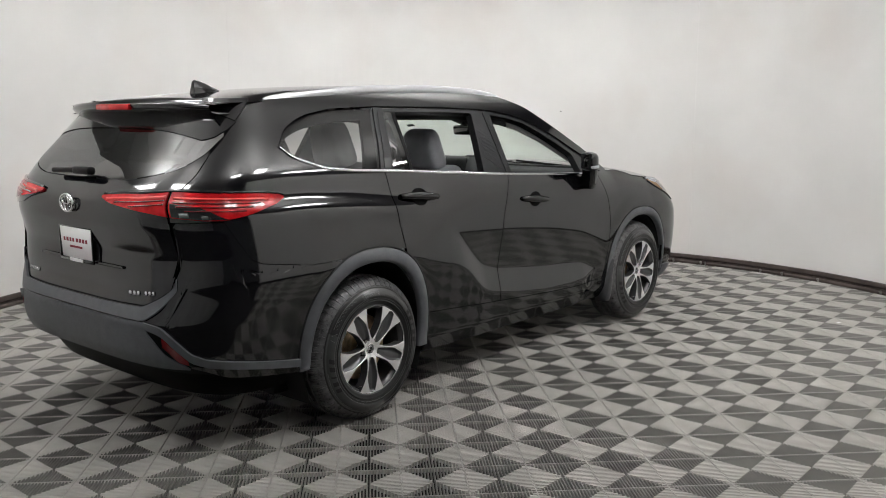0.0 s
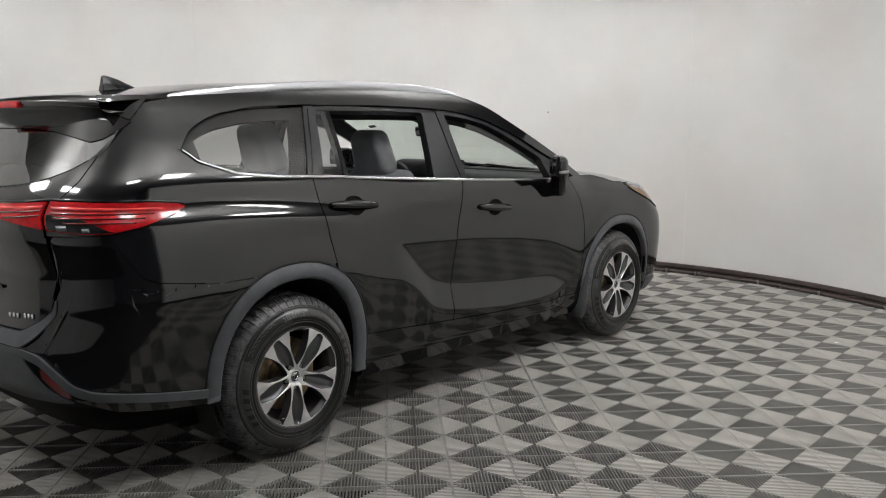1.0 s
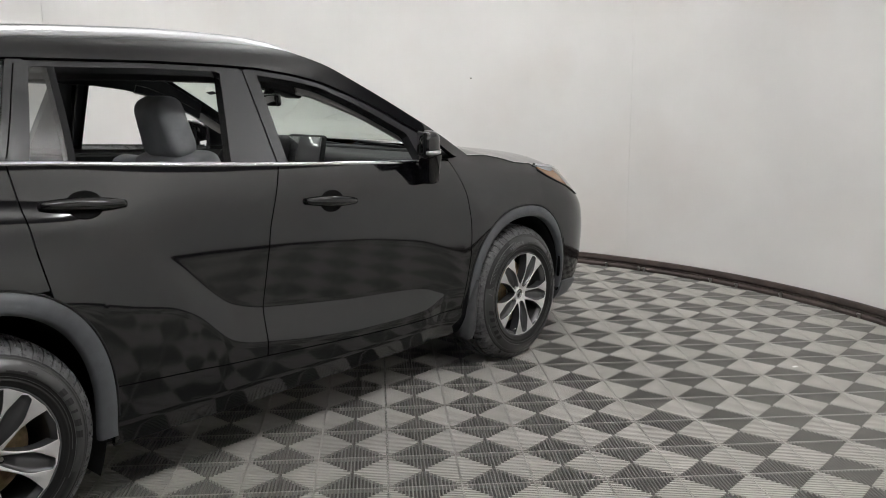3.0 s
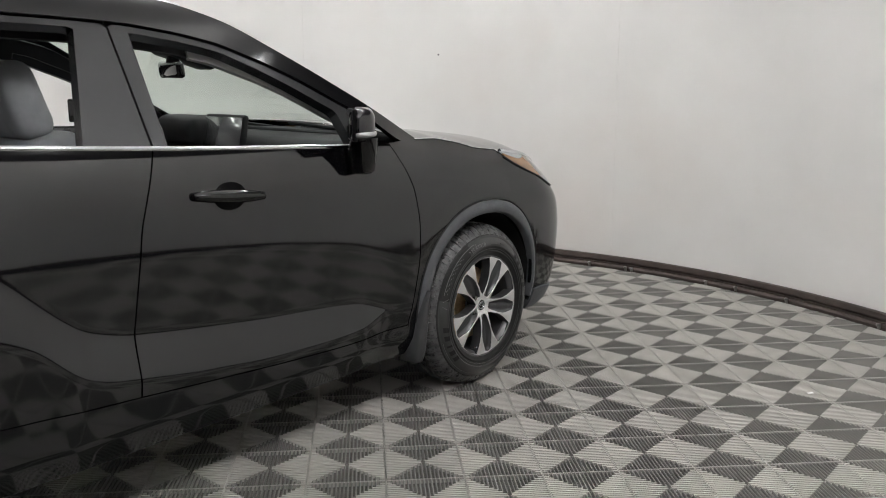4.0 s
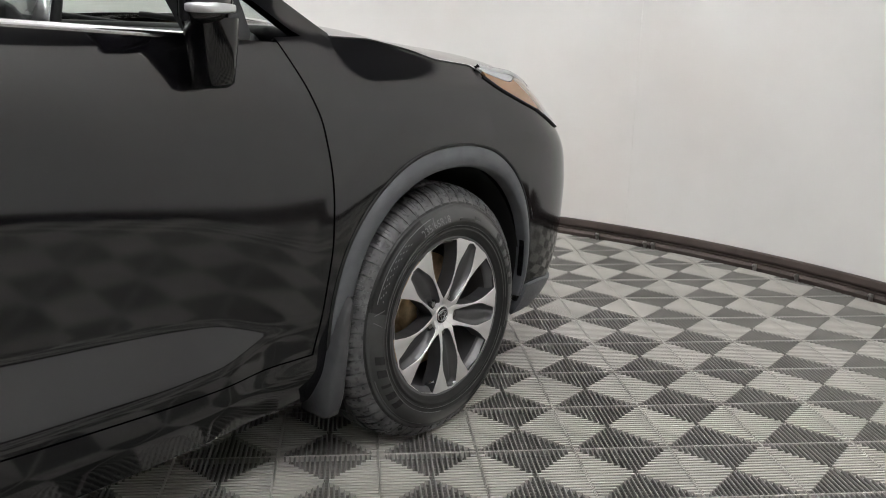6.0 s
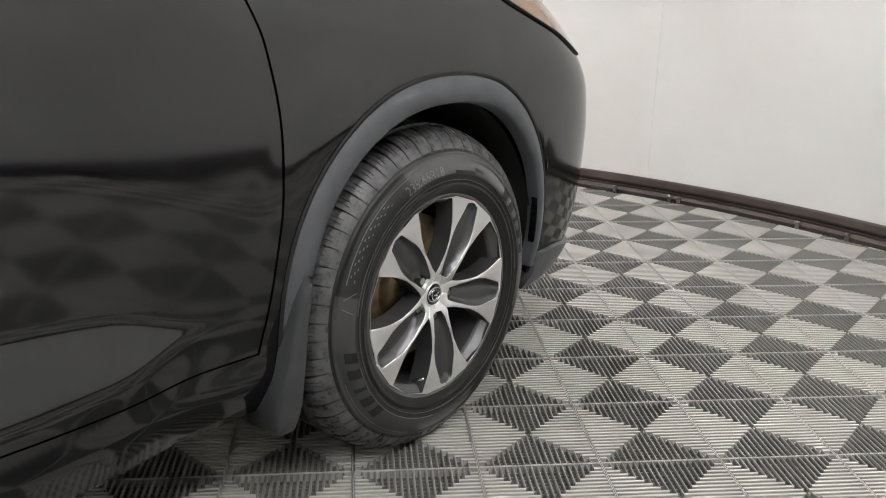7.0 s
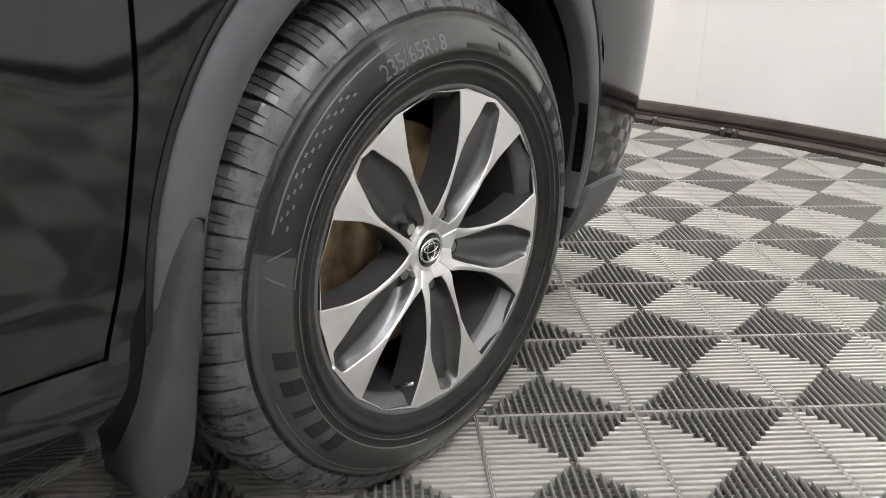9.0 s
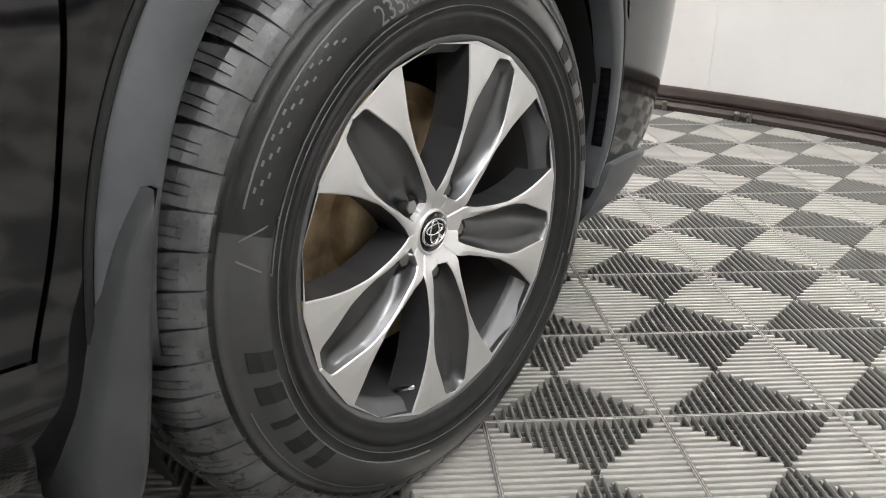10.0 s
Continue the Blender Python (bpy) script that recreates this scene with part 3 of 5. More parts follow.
quarter_top = pchip([-2, -0.9, -0.52, -0.488, -0.457, -0.413, -0.235, -0.05, 0.21], [1.43, 1.43, 1.43, 1.428, 1.411, 1.381, 1.320, 1.298, 1.282], 0.006)
_pillar = pchip([0.7, 1.12, 1.22, 1.259, 1.318, 1.381, 1.408, 1.43, 1.485, 1.547, 1.60, 1.653, 1.70], [-1.066, -1.066, -1.056, -1.018, -0.967, -0.932, -0.915, -0.890, -0.835, -0.763, -0.690, -0.612, -0.57], 0.006)
pillar_edge = lambda z: rq(_pillar(z))                   # where the quarter and rear pillar meet the tailgate, its glass and the spoiler
rear_glass_low = pchip(rq([-1.40, -1.30, -1.137, -1.03, -0.953, -0.87, -0.72]), [1.285, 1.291, 1.328, 1.365, 1.405, 1.47, 1.53], 0.006)
fender_top = pchip([2.2, 2.40, 2.65, 2.80, 2.90, 3.06, 3.11, 3.20, 3.335, 3.45], [1.152, 1.158, 1.148, 1.120, 1.092, 1.072, 1.058, 1.026, 0.990, 0.958], 0.015)
HL_LOW = pchip([3.10, 3.20, 3.335, 3.47, 3.61, 3.85, 4.05], [1.052, 1.008, 0.968, 0.932, 0.872, 0.845, 0.80], 0.015)


def fender_low(y):
    y = np.asarray(y, float)
    eased = sum(arch_z("f", y + d, -0.03) for d in np.linspace(-0.022, 0.022, 7)) / 7
    return np.where(y < 3.30, np.maximum(np.where(y < 2.9, eased, arch_z("f", y, -0.03)), 0.36), 0.305)


quarter_low = lambda q: np.maximum(arch_z("r", q, -0.03), np.where(q < rq(-0.98), 1.115, bump_r_top(q)) + 0.0035)
bump_r_top = pchip(rq([-1.40, -1.22, -1.164, -1.09, -1.065, -1.055, -0.80, -0.745, -0.70, -0.64, -0.40]), [0.725, 0.731, 0.770, 0.835, 1.00, 1.115, 1.115, 1.02, 0.941, 0.915, 0.872], 0.004)



def arch_back(z):
    """Where the rear arch's back edge lies, as q."""
    c, a, h = ARCH["r"]
    t = np.clip((np.asarray(z, float) - HUB_Z) / (h - 0.03), 0, 1)
    return y_to_q(c - (a - 0.03) * (1 - t ** 2.25) ** (1 / 2.25))


for sd in (1, -1):
    panel("front_door", lambda z: gap_fr(z) + GAP, lambda z: gap_ff(z) - GAP, crease, belt_top, PAINT, car, sd, 80, 90, label="glossy black front door")
    panel("rear_door", lambda z: gap_rq(z) + GAP, lambda z: gap_fr(z) - GAP, rear_door_low, belt_top, PAINT, car, sd, 80, 90, label="glossy black rear door")
    panel("fender", lambda z: gap_ff(z) + GAP, 3.335, fender_low, fender_top, PAINT, car, sd, 80, 60)
    panel("quarter_panel", pillar_edge, lambda z: gap_rq(z) - GAP, quarter_low, quarter_top, PAINT, car, sd, 90, 70)
    panel("sill", 0.46, 2.44, lambda y: 0.245 + 0 * y, lambda y: crease(y) - 0.004, PAINT, car, sd, 60, 20)
    # rear bumper: upper painted half, down to the wheel arch
    panel("rear_bumper", -1.40, arch_back, pchip(rq([-1.40, -1.0, -0.92, -0.84, -0.40]), [0.46, 0.46, 0.435, 0.405, 0.345], 0.02), bump_r_top, PAINT, car, sd, 110, 40)
    panel("front_bumper", 3.33, 4.05, 0.30, lambda q: HL_LOW(q) - 0.003, PAINT, car, sd, 50, 30)
    # tailgate below the window
    panel("tailgate", -1.40, lambda z: rq(_pillar(np.minimum(z, 1.40)) - 0.007), lambda q: np.minimum(bump_r_top(q), 0.86) + 0.006, lambda q: rear_glass_low(q) - 0.004, PAINT, car, sd, 50, 60)


def roof_edge_z(y):
    return pchip([-1.0, -0.7, -0.37, 0.0, 0.4, 0.9, 1.26, 1.45, 1.66, 2.0, 2.35, 2.55], [1.60, 1.625, 1.645, 1.663, 1.678, 1.687, 1.684, 1.668, 1.602, 1.428, 1.238, 1.13], 0.04)(y)


# outline of the side windows: (y, z) along the top, from the rear tip to the mirror
dlo_top = pchip([-0.49, -0.453, -0.367, -0.29, -0.209, -0.04, 0.28, 0.8, 1.1, 1.28, 1.45, 1.60, 1.78, 1.89, 1.98, 2.07, 2.13, 2.25, 2.36, 2.55],
                [1.432, 1.459, 1.516, 1.550, 1.574, 1.600, 1.612, 1.608, 1.597, 1.586, 1.562, 1.530, 1.464, 1.417, 1.373, 1.326, 1.298, 1.235, 1.165, 1.09], 0.012)
dlo_low = lambda y: np.where(np.asarray(y) < 0.21, quarter_top(y), BELT(y)) + 0.002
for sd in (1, -1):
    panel("roof_side", -0.49, 2.50, lambda y: dlo_top(y) + 0.004, lambda y: np.maximum(roof_edge_z(y) + 0.006, dlo_top(y) + 0.012), PAINT, car, sd, 110, 12)
    panel("rear_pillar", pillar_edge, -0.49, 1.43, lambda y: roof_edge_z(y), PAINT, car, sd, 30, 16, flange=0)


def side_ring(name, outer, inner, mat, side, out=-0.012, depth=0.045, parent=None, label=""):
    """A frame between two closed outlines of (y, z), on the skin, with depth inwards."""
    def resample(loop, n=96):
        loop = np.array(loop + loop[:1], float)
        d = np.r_[0, np.cumsum(np.hypot(*np.diff(loop, axis=0).T))]
        t = np.linspace(0, d[-1], n, endpoint=False)
        return np.stack([np.interp(t, d, loop[:, k]) for k in (0, 1)], 1)
    o, i = resample(outer), resample(inner)
    n = len(o)
    rings = [skin(o[:, 0], o[:, 1], out - depth), skin(o[:, 0], o[:, 1], out), skin(i[:, 0], i[:, 1], out), skin(i[:, 0], i[:, 1], out - depth)]
    vs = flip(np.concatenate(rings), side)
    fs = []
    for k in range(3):
        for a in range(n):
            b = (a + 1) % n
            f = (k * n + a, k * n + b, (k + 1) * n + b, (k + 1) * n + a)
            fs.append(f if side < 0 else f[::-1])
    return mesh_object(name, vs, fs, mat, parent or car, label, smooth=False)


def outline(y0b, y0t, y1b, y1t, inset=0.0, n=14):
    """A side window's outline: rear edge from (y0b, belt) to (y0t, top), front edge likewise; inset shrinks it."""
    lowc = [(y, float(dlo_low(y)) + inset) for y in np.linspace(y0b + inset, y1b - inset, n)]
    topc = [(y, float(dlo_top(y)) - inset) for y in np.linspace(y1t - inset, y0t + inset, n * 2)]
    return lowc + topc


def pane(name, loop_low, loop_top, mat, side, out, label=""):
    lo, hi = np.array(loop_low), np.array(loop_top)
    nv = 8
    q = np.stack([lo * (1 - t) + hi * t for t in np.linspace(0, 1, nv)], 1)
    a, b = skin(q[..., 0], q[..., 1], out), skin(q[..., 0], q[..., 1], out - 0.004)
    n = len(lo)
    vs = flip(a, side).reshape(-1, 3)
    fs = grid_faces(n, nv)
    if side < 0:
        fs = [f[::-1] for f in fs]
    ob = mesh_object(name, vs, fs, mat, car, label)
    ob.visible_shadow = False
    return ob


def span(y0, y1, curve, inset, n=24):
    return [(y, float(curve(y)) + inset) for y in np.linspace(y0, y1, n)]


for sd in (1, -1):
    # cargo window, rear door pane, door frames, pillars
    pane("cargo_window", span(-0.484, 0.158, dlo_low, 0.004), span(-0.484, 0.290, dlo_top, -0.004), TINT, sd, -0.010, "dark privacy glass")
    pane("door_pane", span(0.225, 0.395, dlo_low, 0.004), span(0.335, 0.428, dlo_top, -0.01), TINT, sd, -0.014, "dark privacy glass")
    side_ring("pillar_trim", outline(0.148, 0.280, 0.205, 0.337), outline(0.172, 0.304, 0.179, 0.311, 0.001), PILLAR, sd, -0.004, 0.03)
    side_ring("rear_door_frame", outline(0.181, 0.313, 1.231, 1.206), outline(0.250, 0.352, 1.010, 1.100, 0.0)[:14] + [(y, z - 0.019) for y, z in outline(0.250, 0.352, 1.010, 1.100)[14:]], PILLAR, sd)
    bar = np.linspace(0, 1, 10)
    by, bz = 0.393 + 0.034 * bar, BELT(0.40) + (dlo_top(0.43) - 0.02 - BELT(0.40)) * bar
    p = np.concatenate([skin(by - 0.012, bz, -0.05), skin(by - 0.012, bz, -0.012), skin(by + 0.012, bz, -0.012), skin(by + 0.012, bz, -0.05)])
    fs = [(k * 10 + a, (k + 1) * 10 + a, (k + 1) * 10 + a + 1, k * 10 + a + 1) for k in range(3) for a in range(9)]
    mesh_object("pane_divider", flip(p, sd), fs if sd < 0 else [f[::-1] for f in fs], TRIM_BLACK, car, smooth=False)
    side_ring("front_door_frame", outline(1.239, 1.214, 2.235, 2.235), outline(1.290, 1.276, 2.10, 2.06, 0.0)[:14] + [(y, z - 0.020 - 0.018 * float(smooth01(1.55, 2.0, y))) for y, z in outline(1.290, 1.276, 2.10, 2.06)[14:]], PILLAR, sd)
    # bright strip along the belt
    ys = np.linspace(-0.489, 2.10, 140)
    zs = np.array([float(dlo_low(y)) for y in ys]) - 0.004
    p = flip(np.concatenate([skin(ys, zs + 0.008, -0.004), skin(ys, zs + 0.006, 0.005), skin(ys, zs - 0.005, 0.006), skin(ys, zs - 0.008, -0.006)]), sd)
    n = len(ys)
    fs = [(k * n + a, k * n + a + 1, (k + 1) * n + a + 1, (k + 1) * n + a) for k in range(3) for a in range(n - 1)]
    mesh_object("belt_moulding", p, fs if sd < 0 else [f[::-1] for f in fs], CHROME, car, "bright chrome strip under the side windows")

# roof, windscreen, hood: sheets across the car
def across(name, rows, mat, label="", flange=0.0, n=28, shadow=True):
    """A sheet from rows of (x, y, z edge, crown): each runs from -x to x, raised by crown in the middle; y bows by the last item."""
    vs = []
    t = np.linspace(-1, 1, n)
    for x, y, z, crown, bow in rows:
        vs += [(x * a, y + bow * (1 - a * a), z + crown * (1 - abs(a) ** 2.6)) for a in t]
    ob = mesh_object(name, vs, grid_faces(len(rows), n), mat, car, label)
    ob.visible_shadow = shadow
    return ob


rows = []
for y in np.linspace(-0.72, 1.50, 40):
    z = float(roof_edge_z(y))
    x = float(side_x(y, z)) - 0.004
    rows.append((x, y, z, 0.058 * float(smooth01(-1.4, 0.2, y)) * (1 - 0.15 * float(smooth01(0.9, 1.6, y))), 0.0))
across("roof", rows, PAINT, "glossy black roof")
rows = []
for y in np.linspace(1.50, 2.42, 20):
    z = float(roof_edge_z(y)) if y < 2.3 else 1.22 - (y - 2.35) * 0.55
    rows.append((float(side_x(min(y, 2.2), z)) - 0.035, y, z - 0.012, 0.036, 0.16 * float(smooth01(1.4, 2.3, y))))
across("windscreen", rows, GREEN, "clear greenish windscreen", shadow=False)
rows = []
for t in np.linspace(0, 1, 30):
    y = 2.44 + t * 0.97
    z = float(fender_top(min(y, 3.08))) + 0.006 - 0.16 * max(0, y - 3.08)
    qs = np.linspace(2.3, 4.0, 120)
    ps = shell(qs, z)
    x = float(np.interp(y, ps[:, 1], ps[:, 0])) - 0.004
    rows.append((x, y, z, 0.042 + 0.02 * float(smooth01(0.1, 0.9, t)), 0.10 + 0.14 * float(smooth01(0.3, 1.0, t))))
across("hood", rows, PAINT, "glossy black hood")
# rear window: on the rear end's skin
for sd in (1, -1):
    panel("rear_window", -1.40, float(rq(-0.85)), rear_glass_low, 1.60, DEEP_TINT, car, sd, 30, 14, flange=0, label="dark tinted rear window")


# floor pan, cabin tub and wheel wells
pan = box_bm((1.50, 3.9, 0.05), (0, 1.45, 0.235), 0.01)
part("floor_pan", pan, TRIM_BLACK, car, smooth=False)
part("cabin_floor", box_bm((1.62, 3.1, 0.04), (0, 0.85, 0.42), 0.01), CABIN, car, smooth=False)
for sd in (1, -1):
    for which in ("r", "f"):
        c, a, h = ARCH[which]
        # inner liner: a half barrel
        th = np.linspace(radians(-25 if which == "r" else -7), radians(205), 40)
        vs = []
        for x in (0.50, 0.72, 0.90):
            vs += [(x * sd, c + (a - 0.035 + (FRONT_EXTRA[which] if math.cos(t) > 0 else 0)) * math.cos(t), HUB_Z + (h - 0.045) * math.sin(t)) for t in th]
        fs = grid_faces(3, 40)
        k = len(vs)
        vs.append((0.50 * sd, c, HUB_Z))
        fs += [(k, i, i + 1) for i in range(39)]
        mesh_object("arch_liner", vs, fs, RUBBER, car)
        # cladding band round the arch
        th = np.linspace(0, 1, 80)
        lo = 0.36 if which == "f" else 0.34
        sec = []
        for grow, out in ((-0.060, -0.030), (-0.059, 0.001), (-0.052, 0.009), (-0.004, 0.005), (0.004, -0.010)) if which == "f" else ((-0.074, -0.012), (-0.072, 0.004), (-0.060, 0.012), (-0.004, 0.007), (0.004, -0.010)):
            A, Hh = a + grow, h + grow
            ang = np.linspace(math.pi + 0.03, -0.03, 80)
            ca, sa = np.cos(ang), np.sin(ang)
            slim = np.where(ca > 0, 0.55 * ca, 0.0) * (-min(grow, 0.0)) if which == "f" else 0.0      # the front leg is narrower
            yy = c + (A + slim + np.where(ca > 0, FRONT_EXTRA[which], 0.0)) * np.sign(ca) * np.abs(ca) ** (2 / 2.25)
            zz = HUB_Z + Hh * np.sign(sa) * np.abs(sa) ** (2 / 2.25)
            # both feet run down to the sill
            y0, y1 = yy[0], yy[-1]
            foot0, foot1 = (0.34, 0.40) if which == "r" else (0.392, 0.33)
            if which == "r":
                foot0, foot1 = 0.36, 0.30
            d0 = np.linspace(foot0, zz[0], 8)[:-1]
            d1 = np.linspace(zz[-1], foot1, 8)[1:]
            yy = np.r_[np.full(7, y0), yy, np.full(7, y1)]
            zz = np.r_[d0, zz, d1]
            base = shell(y_to_q(yy), np.maximum(zz, 0.34))
            base[:, 2] = zz
            base[:, 0] += out
            sec.append(base)
        m = len(sec[0])
        vs = flip(np.concatenate(sec), sd)
        fs = grid_faces(5, m)
        # added black strip that draws the shadow line between body and arch trim
        rim_line = []
        for grow, out in ((0.0015, -0.012), (0.002, 0.0045), (0.0075, 0.0035), (0.0085, -0.012)):
            ang = np.linspace(math.pi, 0, 80)
            ca, sa = np.cos(ang), np.sin(ang)
            yy = c + (a + grow + np.where(ca > 0, FRONT_EXTRA[which], 0.0)) * np.sign(ca) * np.abs(ca) ** (2 / 2.25)
            zz = HUB_Z + (h + grow) * np.abs(sa) ** (2 / 2.25)
            base = shell(y_to_q(yy), zz)
            base[:, 0] += out
            rim_line.append(base)
        lf = grid_faces(4, 80)
        mesh_object("arch_gap_shade", flip(np.concatenate(rim_line), sd), lf if sd > 0 else [f[::-1] for f in lf], RUBBER, car, "thin black strip for the shaded gap over the arch trim")
        mesh_object("arch_cladding", vs, fs if sd > 0 else [f[::-1] for f in fs], TRIM_GREY, car, "matt grey plastic wheel arch trim")


# ---- wheels ----
def lathe(profile, n=96, x_of=None):
    """Vertices and faces of a profile of (radius, x) turned round the x axis."""
    vs, m = [], len(profile)
    for k in range(n):
        a = 2 * math.pi * k / n
        vs += [(x, r * math.cos(a), r * math.sin(a)) for r, x in profile]
    fs = [(k * m + j, ((k + 1) % n) * m + j, ((k + 1) % n) * m + j + 1, k * m + j + 1) for k in range(n) for j in range(m - 1)]
    return vs, fs


def disc_bm(r, depth, x, y=0.0, z=0.0, seg=32, bevel=0.0, bm=None):
    """A round plate whose axis is x."""
    bm2 = bmesh.new()
    bmesh.ops.create_cone(bm2, cap_ends=True, segments=seg, radius1=r, radius2=r, depth=depth)
    if bevel:
        bmesh.ops.bevel(bm2, geom=[e for e in bm2.edges if len(e.link_faces) == 2 and any(len(f.verts) > 4 for f in e.link_faces)], offset=bevel, segments=2, affect="EDGES")
    bmesh.ops.transform(bm2, matrix=Matrix.Translation((x, y, z)) @ Matrix.Rotation(radians(90), 4, "Y"), verts=bm2.verts)
    if bm is None:
        return bm2
    me = bpy.data.meshes.new("tmp")
    bm2.to_mesh(me)
    bm2.free()
    bm.from_mesh(me)
    bpy.data.meshes.remove(me)
    return bm


def letter_mesh(text, size):
    """The outline of a text as vertices and faces in its plane, from the built-in font."""
    cu = bpy.data.curves.new("letters", "FONT")
    cu.body, cu.size, cu.align_x, cu.resolution_u = text, size, "CENTER", 2
    ob = new("letters", cu)
    me = bpy.data.meshes.new_from_object(ob.evaluated_get(bpy.context.evaluated_depsgraph_get()))
    vs, fs = [tuple(v.co) for v in me.vertices], [tuple(p.vertices) for p in me.polygons]
    bpy.data.objects.remove(ob)
    bpy.data.curves.remove(cu)
    bpy.data.meshes.remove(me)
    return vs, fs


TYRE_SIDE = [(0.3550, -0.0010, 4), (0.3440, 0.0075, 4), (0.3345, 0.0130, 4), (0.3300, 0.0140, 0), (0.3288, 0.0165, 0), (0.3250, 0.0190, 0), (0.3236, 0.0180, 0), (0.3180, 0.0225, 0), (0.3100, 0.0285, 0),
             (0.3020, 0.0332, 0), (0.2940, 0.0366, 0), (0.2860, 0.0382, 0), (0.2810, 0.0380, 0), (0.2796, 0.0364, 0), (0.2720, 0.0366, 0), (0.2655, 0.0354, 0), (0.2640, 0.0340, 0), (0.2605, 0.0345, 0),
             (0.2595, 0.0362, 0), (0.2560, 0.0362, 0), (0.2520, 0.0335, 0), (0.2450, 0.0300, 0), (0.2395, 0.0290, 0), (0.2340, 0.0230, 0)]


def SIDEWALL(r):
    return np.interp(r, [p[0] for p in TYRE_SIDE[::-1]], [p[1] for p in TYRE_SIDE[::-1]])


def on_sidewall(r, phi, lift):
    return (float(SIDEWALL(r)) + lift, r * math.cos(phi), r * math.sin(phi))


def arc_bar(r0, r1, p0, p1, lift, n=10, skew=0.0):
    """A raised bar on the tyre's side, from radius r0 to r1 and angle p0 to p1 (degrees)."""
    vs, fs = [], []
    for t in np.linspace(0, 1, n):
        for r, up in ((r0, -0.001), (r0, lift), ((r0 + r1) / 2, lift), (r1, lift), (r1, -0.001)):
            ph = radians(p0 + (p1 - p0) * t + skew * (r - r0) / max(r1 - r0, 1e-6))
            vs.append(on_sidewall(r, ph, up))
    fs = grid_faces(n, 5)
    k = (n - 1) * 5
    fs += [(0, 1, 2, 3, 4), (k + 4, k + 3, k + 2, k + 1, k)]
    return vs, fs


def merge(*pieces):
    vs, fs = [], []
    for v, f in pieces:
        k = len(vs)
        vs += list(v)
        fs += [tuple(i + k for i in q) for q in f]
    return vs, fs


def tyre_mesh():
    """Tyre with lengthwise grooves, cross slots on the shoulder blocks and fine sipes."""
    prof = [(0.232, -0.195, 0), (0.262, -0.225, 0), (0.318, -0.236, 0), (0.352, -0.222, 0), (0.371, -0.205, 1), (0.376, -0.180, 1), (0.3775, -0.158, 1), (0.370, -0.156, 0), (0.370, -0.147, 0), (0.3795, -0.145, 2),
            (0.3805, -0.112, 2), (0.372, -0.110, 0), (0.372, -0.101, 0), (0.381, -0.099, 2), (0.3805, -0.066, 2), (0.371, -0.064, 0), (0.371, -0.055, 0), (0.3790, -0.053, 3), (0.3765, -0.039, 3),
            (0.3720, -0.025, 3), (0.3645, -0.011, 3)] + TYRE_SIDE
    # within one pitch: a cross slot, then two fine sipes
    fr = (0.0, 0.012, 0.075, 0.087, 0.38, 0.46, 0.470, 0.495, 0.505, 0.60, 0.700, 0.710, 0.735, 0.745, 0.87)
    pitches, cols = 58, len(fr)
    n = pitches * cols
    m = len(prof)
    vs = np.empty((n, m, 3))
    for k in range(n):
        c = k % cols
        odd = (k // cols) % 2
        a = 2 * math.pi * (k // cols + fr[c]) / pitches
        for j, (r, x, kind) in enumerate(prof):
            rr, aa = r, a
            if kind in (1, 3) and c in (1, 2):
                rr -= 0.009
            elif kind == 4 and c in (1, 2):
                rr -= 0.0060 * (r - 0.3300) / 0.025
            elif kind == 2 and c in ((1, 2) if odd else (6, 7)):
                rr -= 0.004
            elif kind == 3 and c in (6, 7, 11, 12) and x < -0.010:
                rr -= 0.0040
            if kind and c in (2, 3):         # slots taper towards the shoulder
                wide = float(np.interp(x, [-0.053, -0.039, -0.025, -0.011, 0.0, 0.013], [0.30, 0.26, 0.19, 0.11, 0.06, 0.035])) if kind in (3, 4) else 0.09
                aa = 2 * math.pi * (k // cols + wide + (0.012 if c == 3 else 0.0)) / pitches
            lean = 0.05 * (x + 0.1) if kind else 0
            vs[k, j] = (x, rr * math.cos(aa + lean), rr * math.sin(aa + lean))
    fs = [(k * m + j, ((k + 1) % n) * m + j, ((k + 1) % n) * m + j + 1, k * m + j + 1) for k in range(n) for j in range(m - 1)]
    return vs.reshape(-1, 3), fs


def tread_faces():
    """1 for the faces of the tread and shoulder, 0 for the sides."""
    m, pitches, cols = 21 + len(TYRE_SIDE), 58, 15
    out = []
    for k in range(pitches * cols):
        phi = (360.0 * k / (pitches * cols)) % 180
        for j in range(m - 1):
            polished = j >= 21 and 0.2830 < TYRE_SIDE[j - 21][0] < 0.3295 and not 112 < phi < 164
            out.append(1 if 4 <= j < 23 else 2 if polished else 0)
    return out


POCKET = pchip([0.040, 0.055, 0.075, 0.095, 0.12, 0.145, 0.165, 0.19, 0.2235], [0.0105, 0.0170, 0.0220, 0.0258, 0.0315, 0.0345, 0.0338, 0.0270, 0.0192], 0.003)
OPENING = pchip([0.055, 0.070, 0.09, 0.11, 0.13, 0.165, 0.184, 0.2235], [0.0, 0.0115, 0.0225, 0.0325, 0.0420, 0.0515, 0.0545, 0.0572], 0.003)
FACE = pchip([0.0, 0.030, 0.045, 0.06, 0.10, 0.15, 0.20, 0.24], [0.003, 0.003, 0.010, 0.017, 0.023, 0.026, 0.027, 0.026], 0.004)


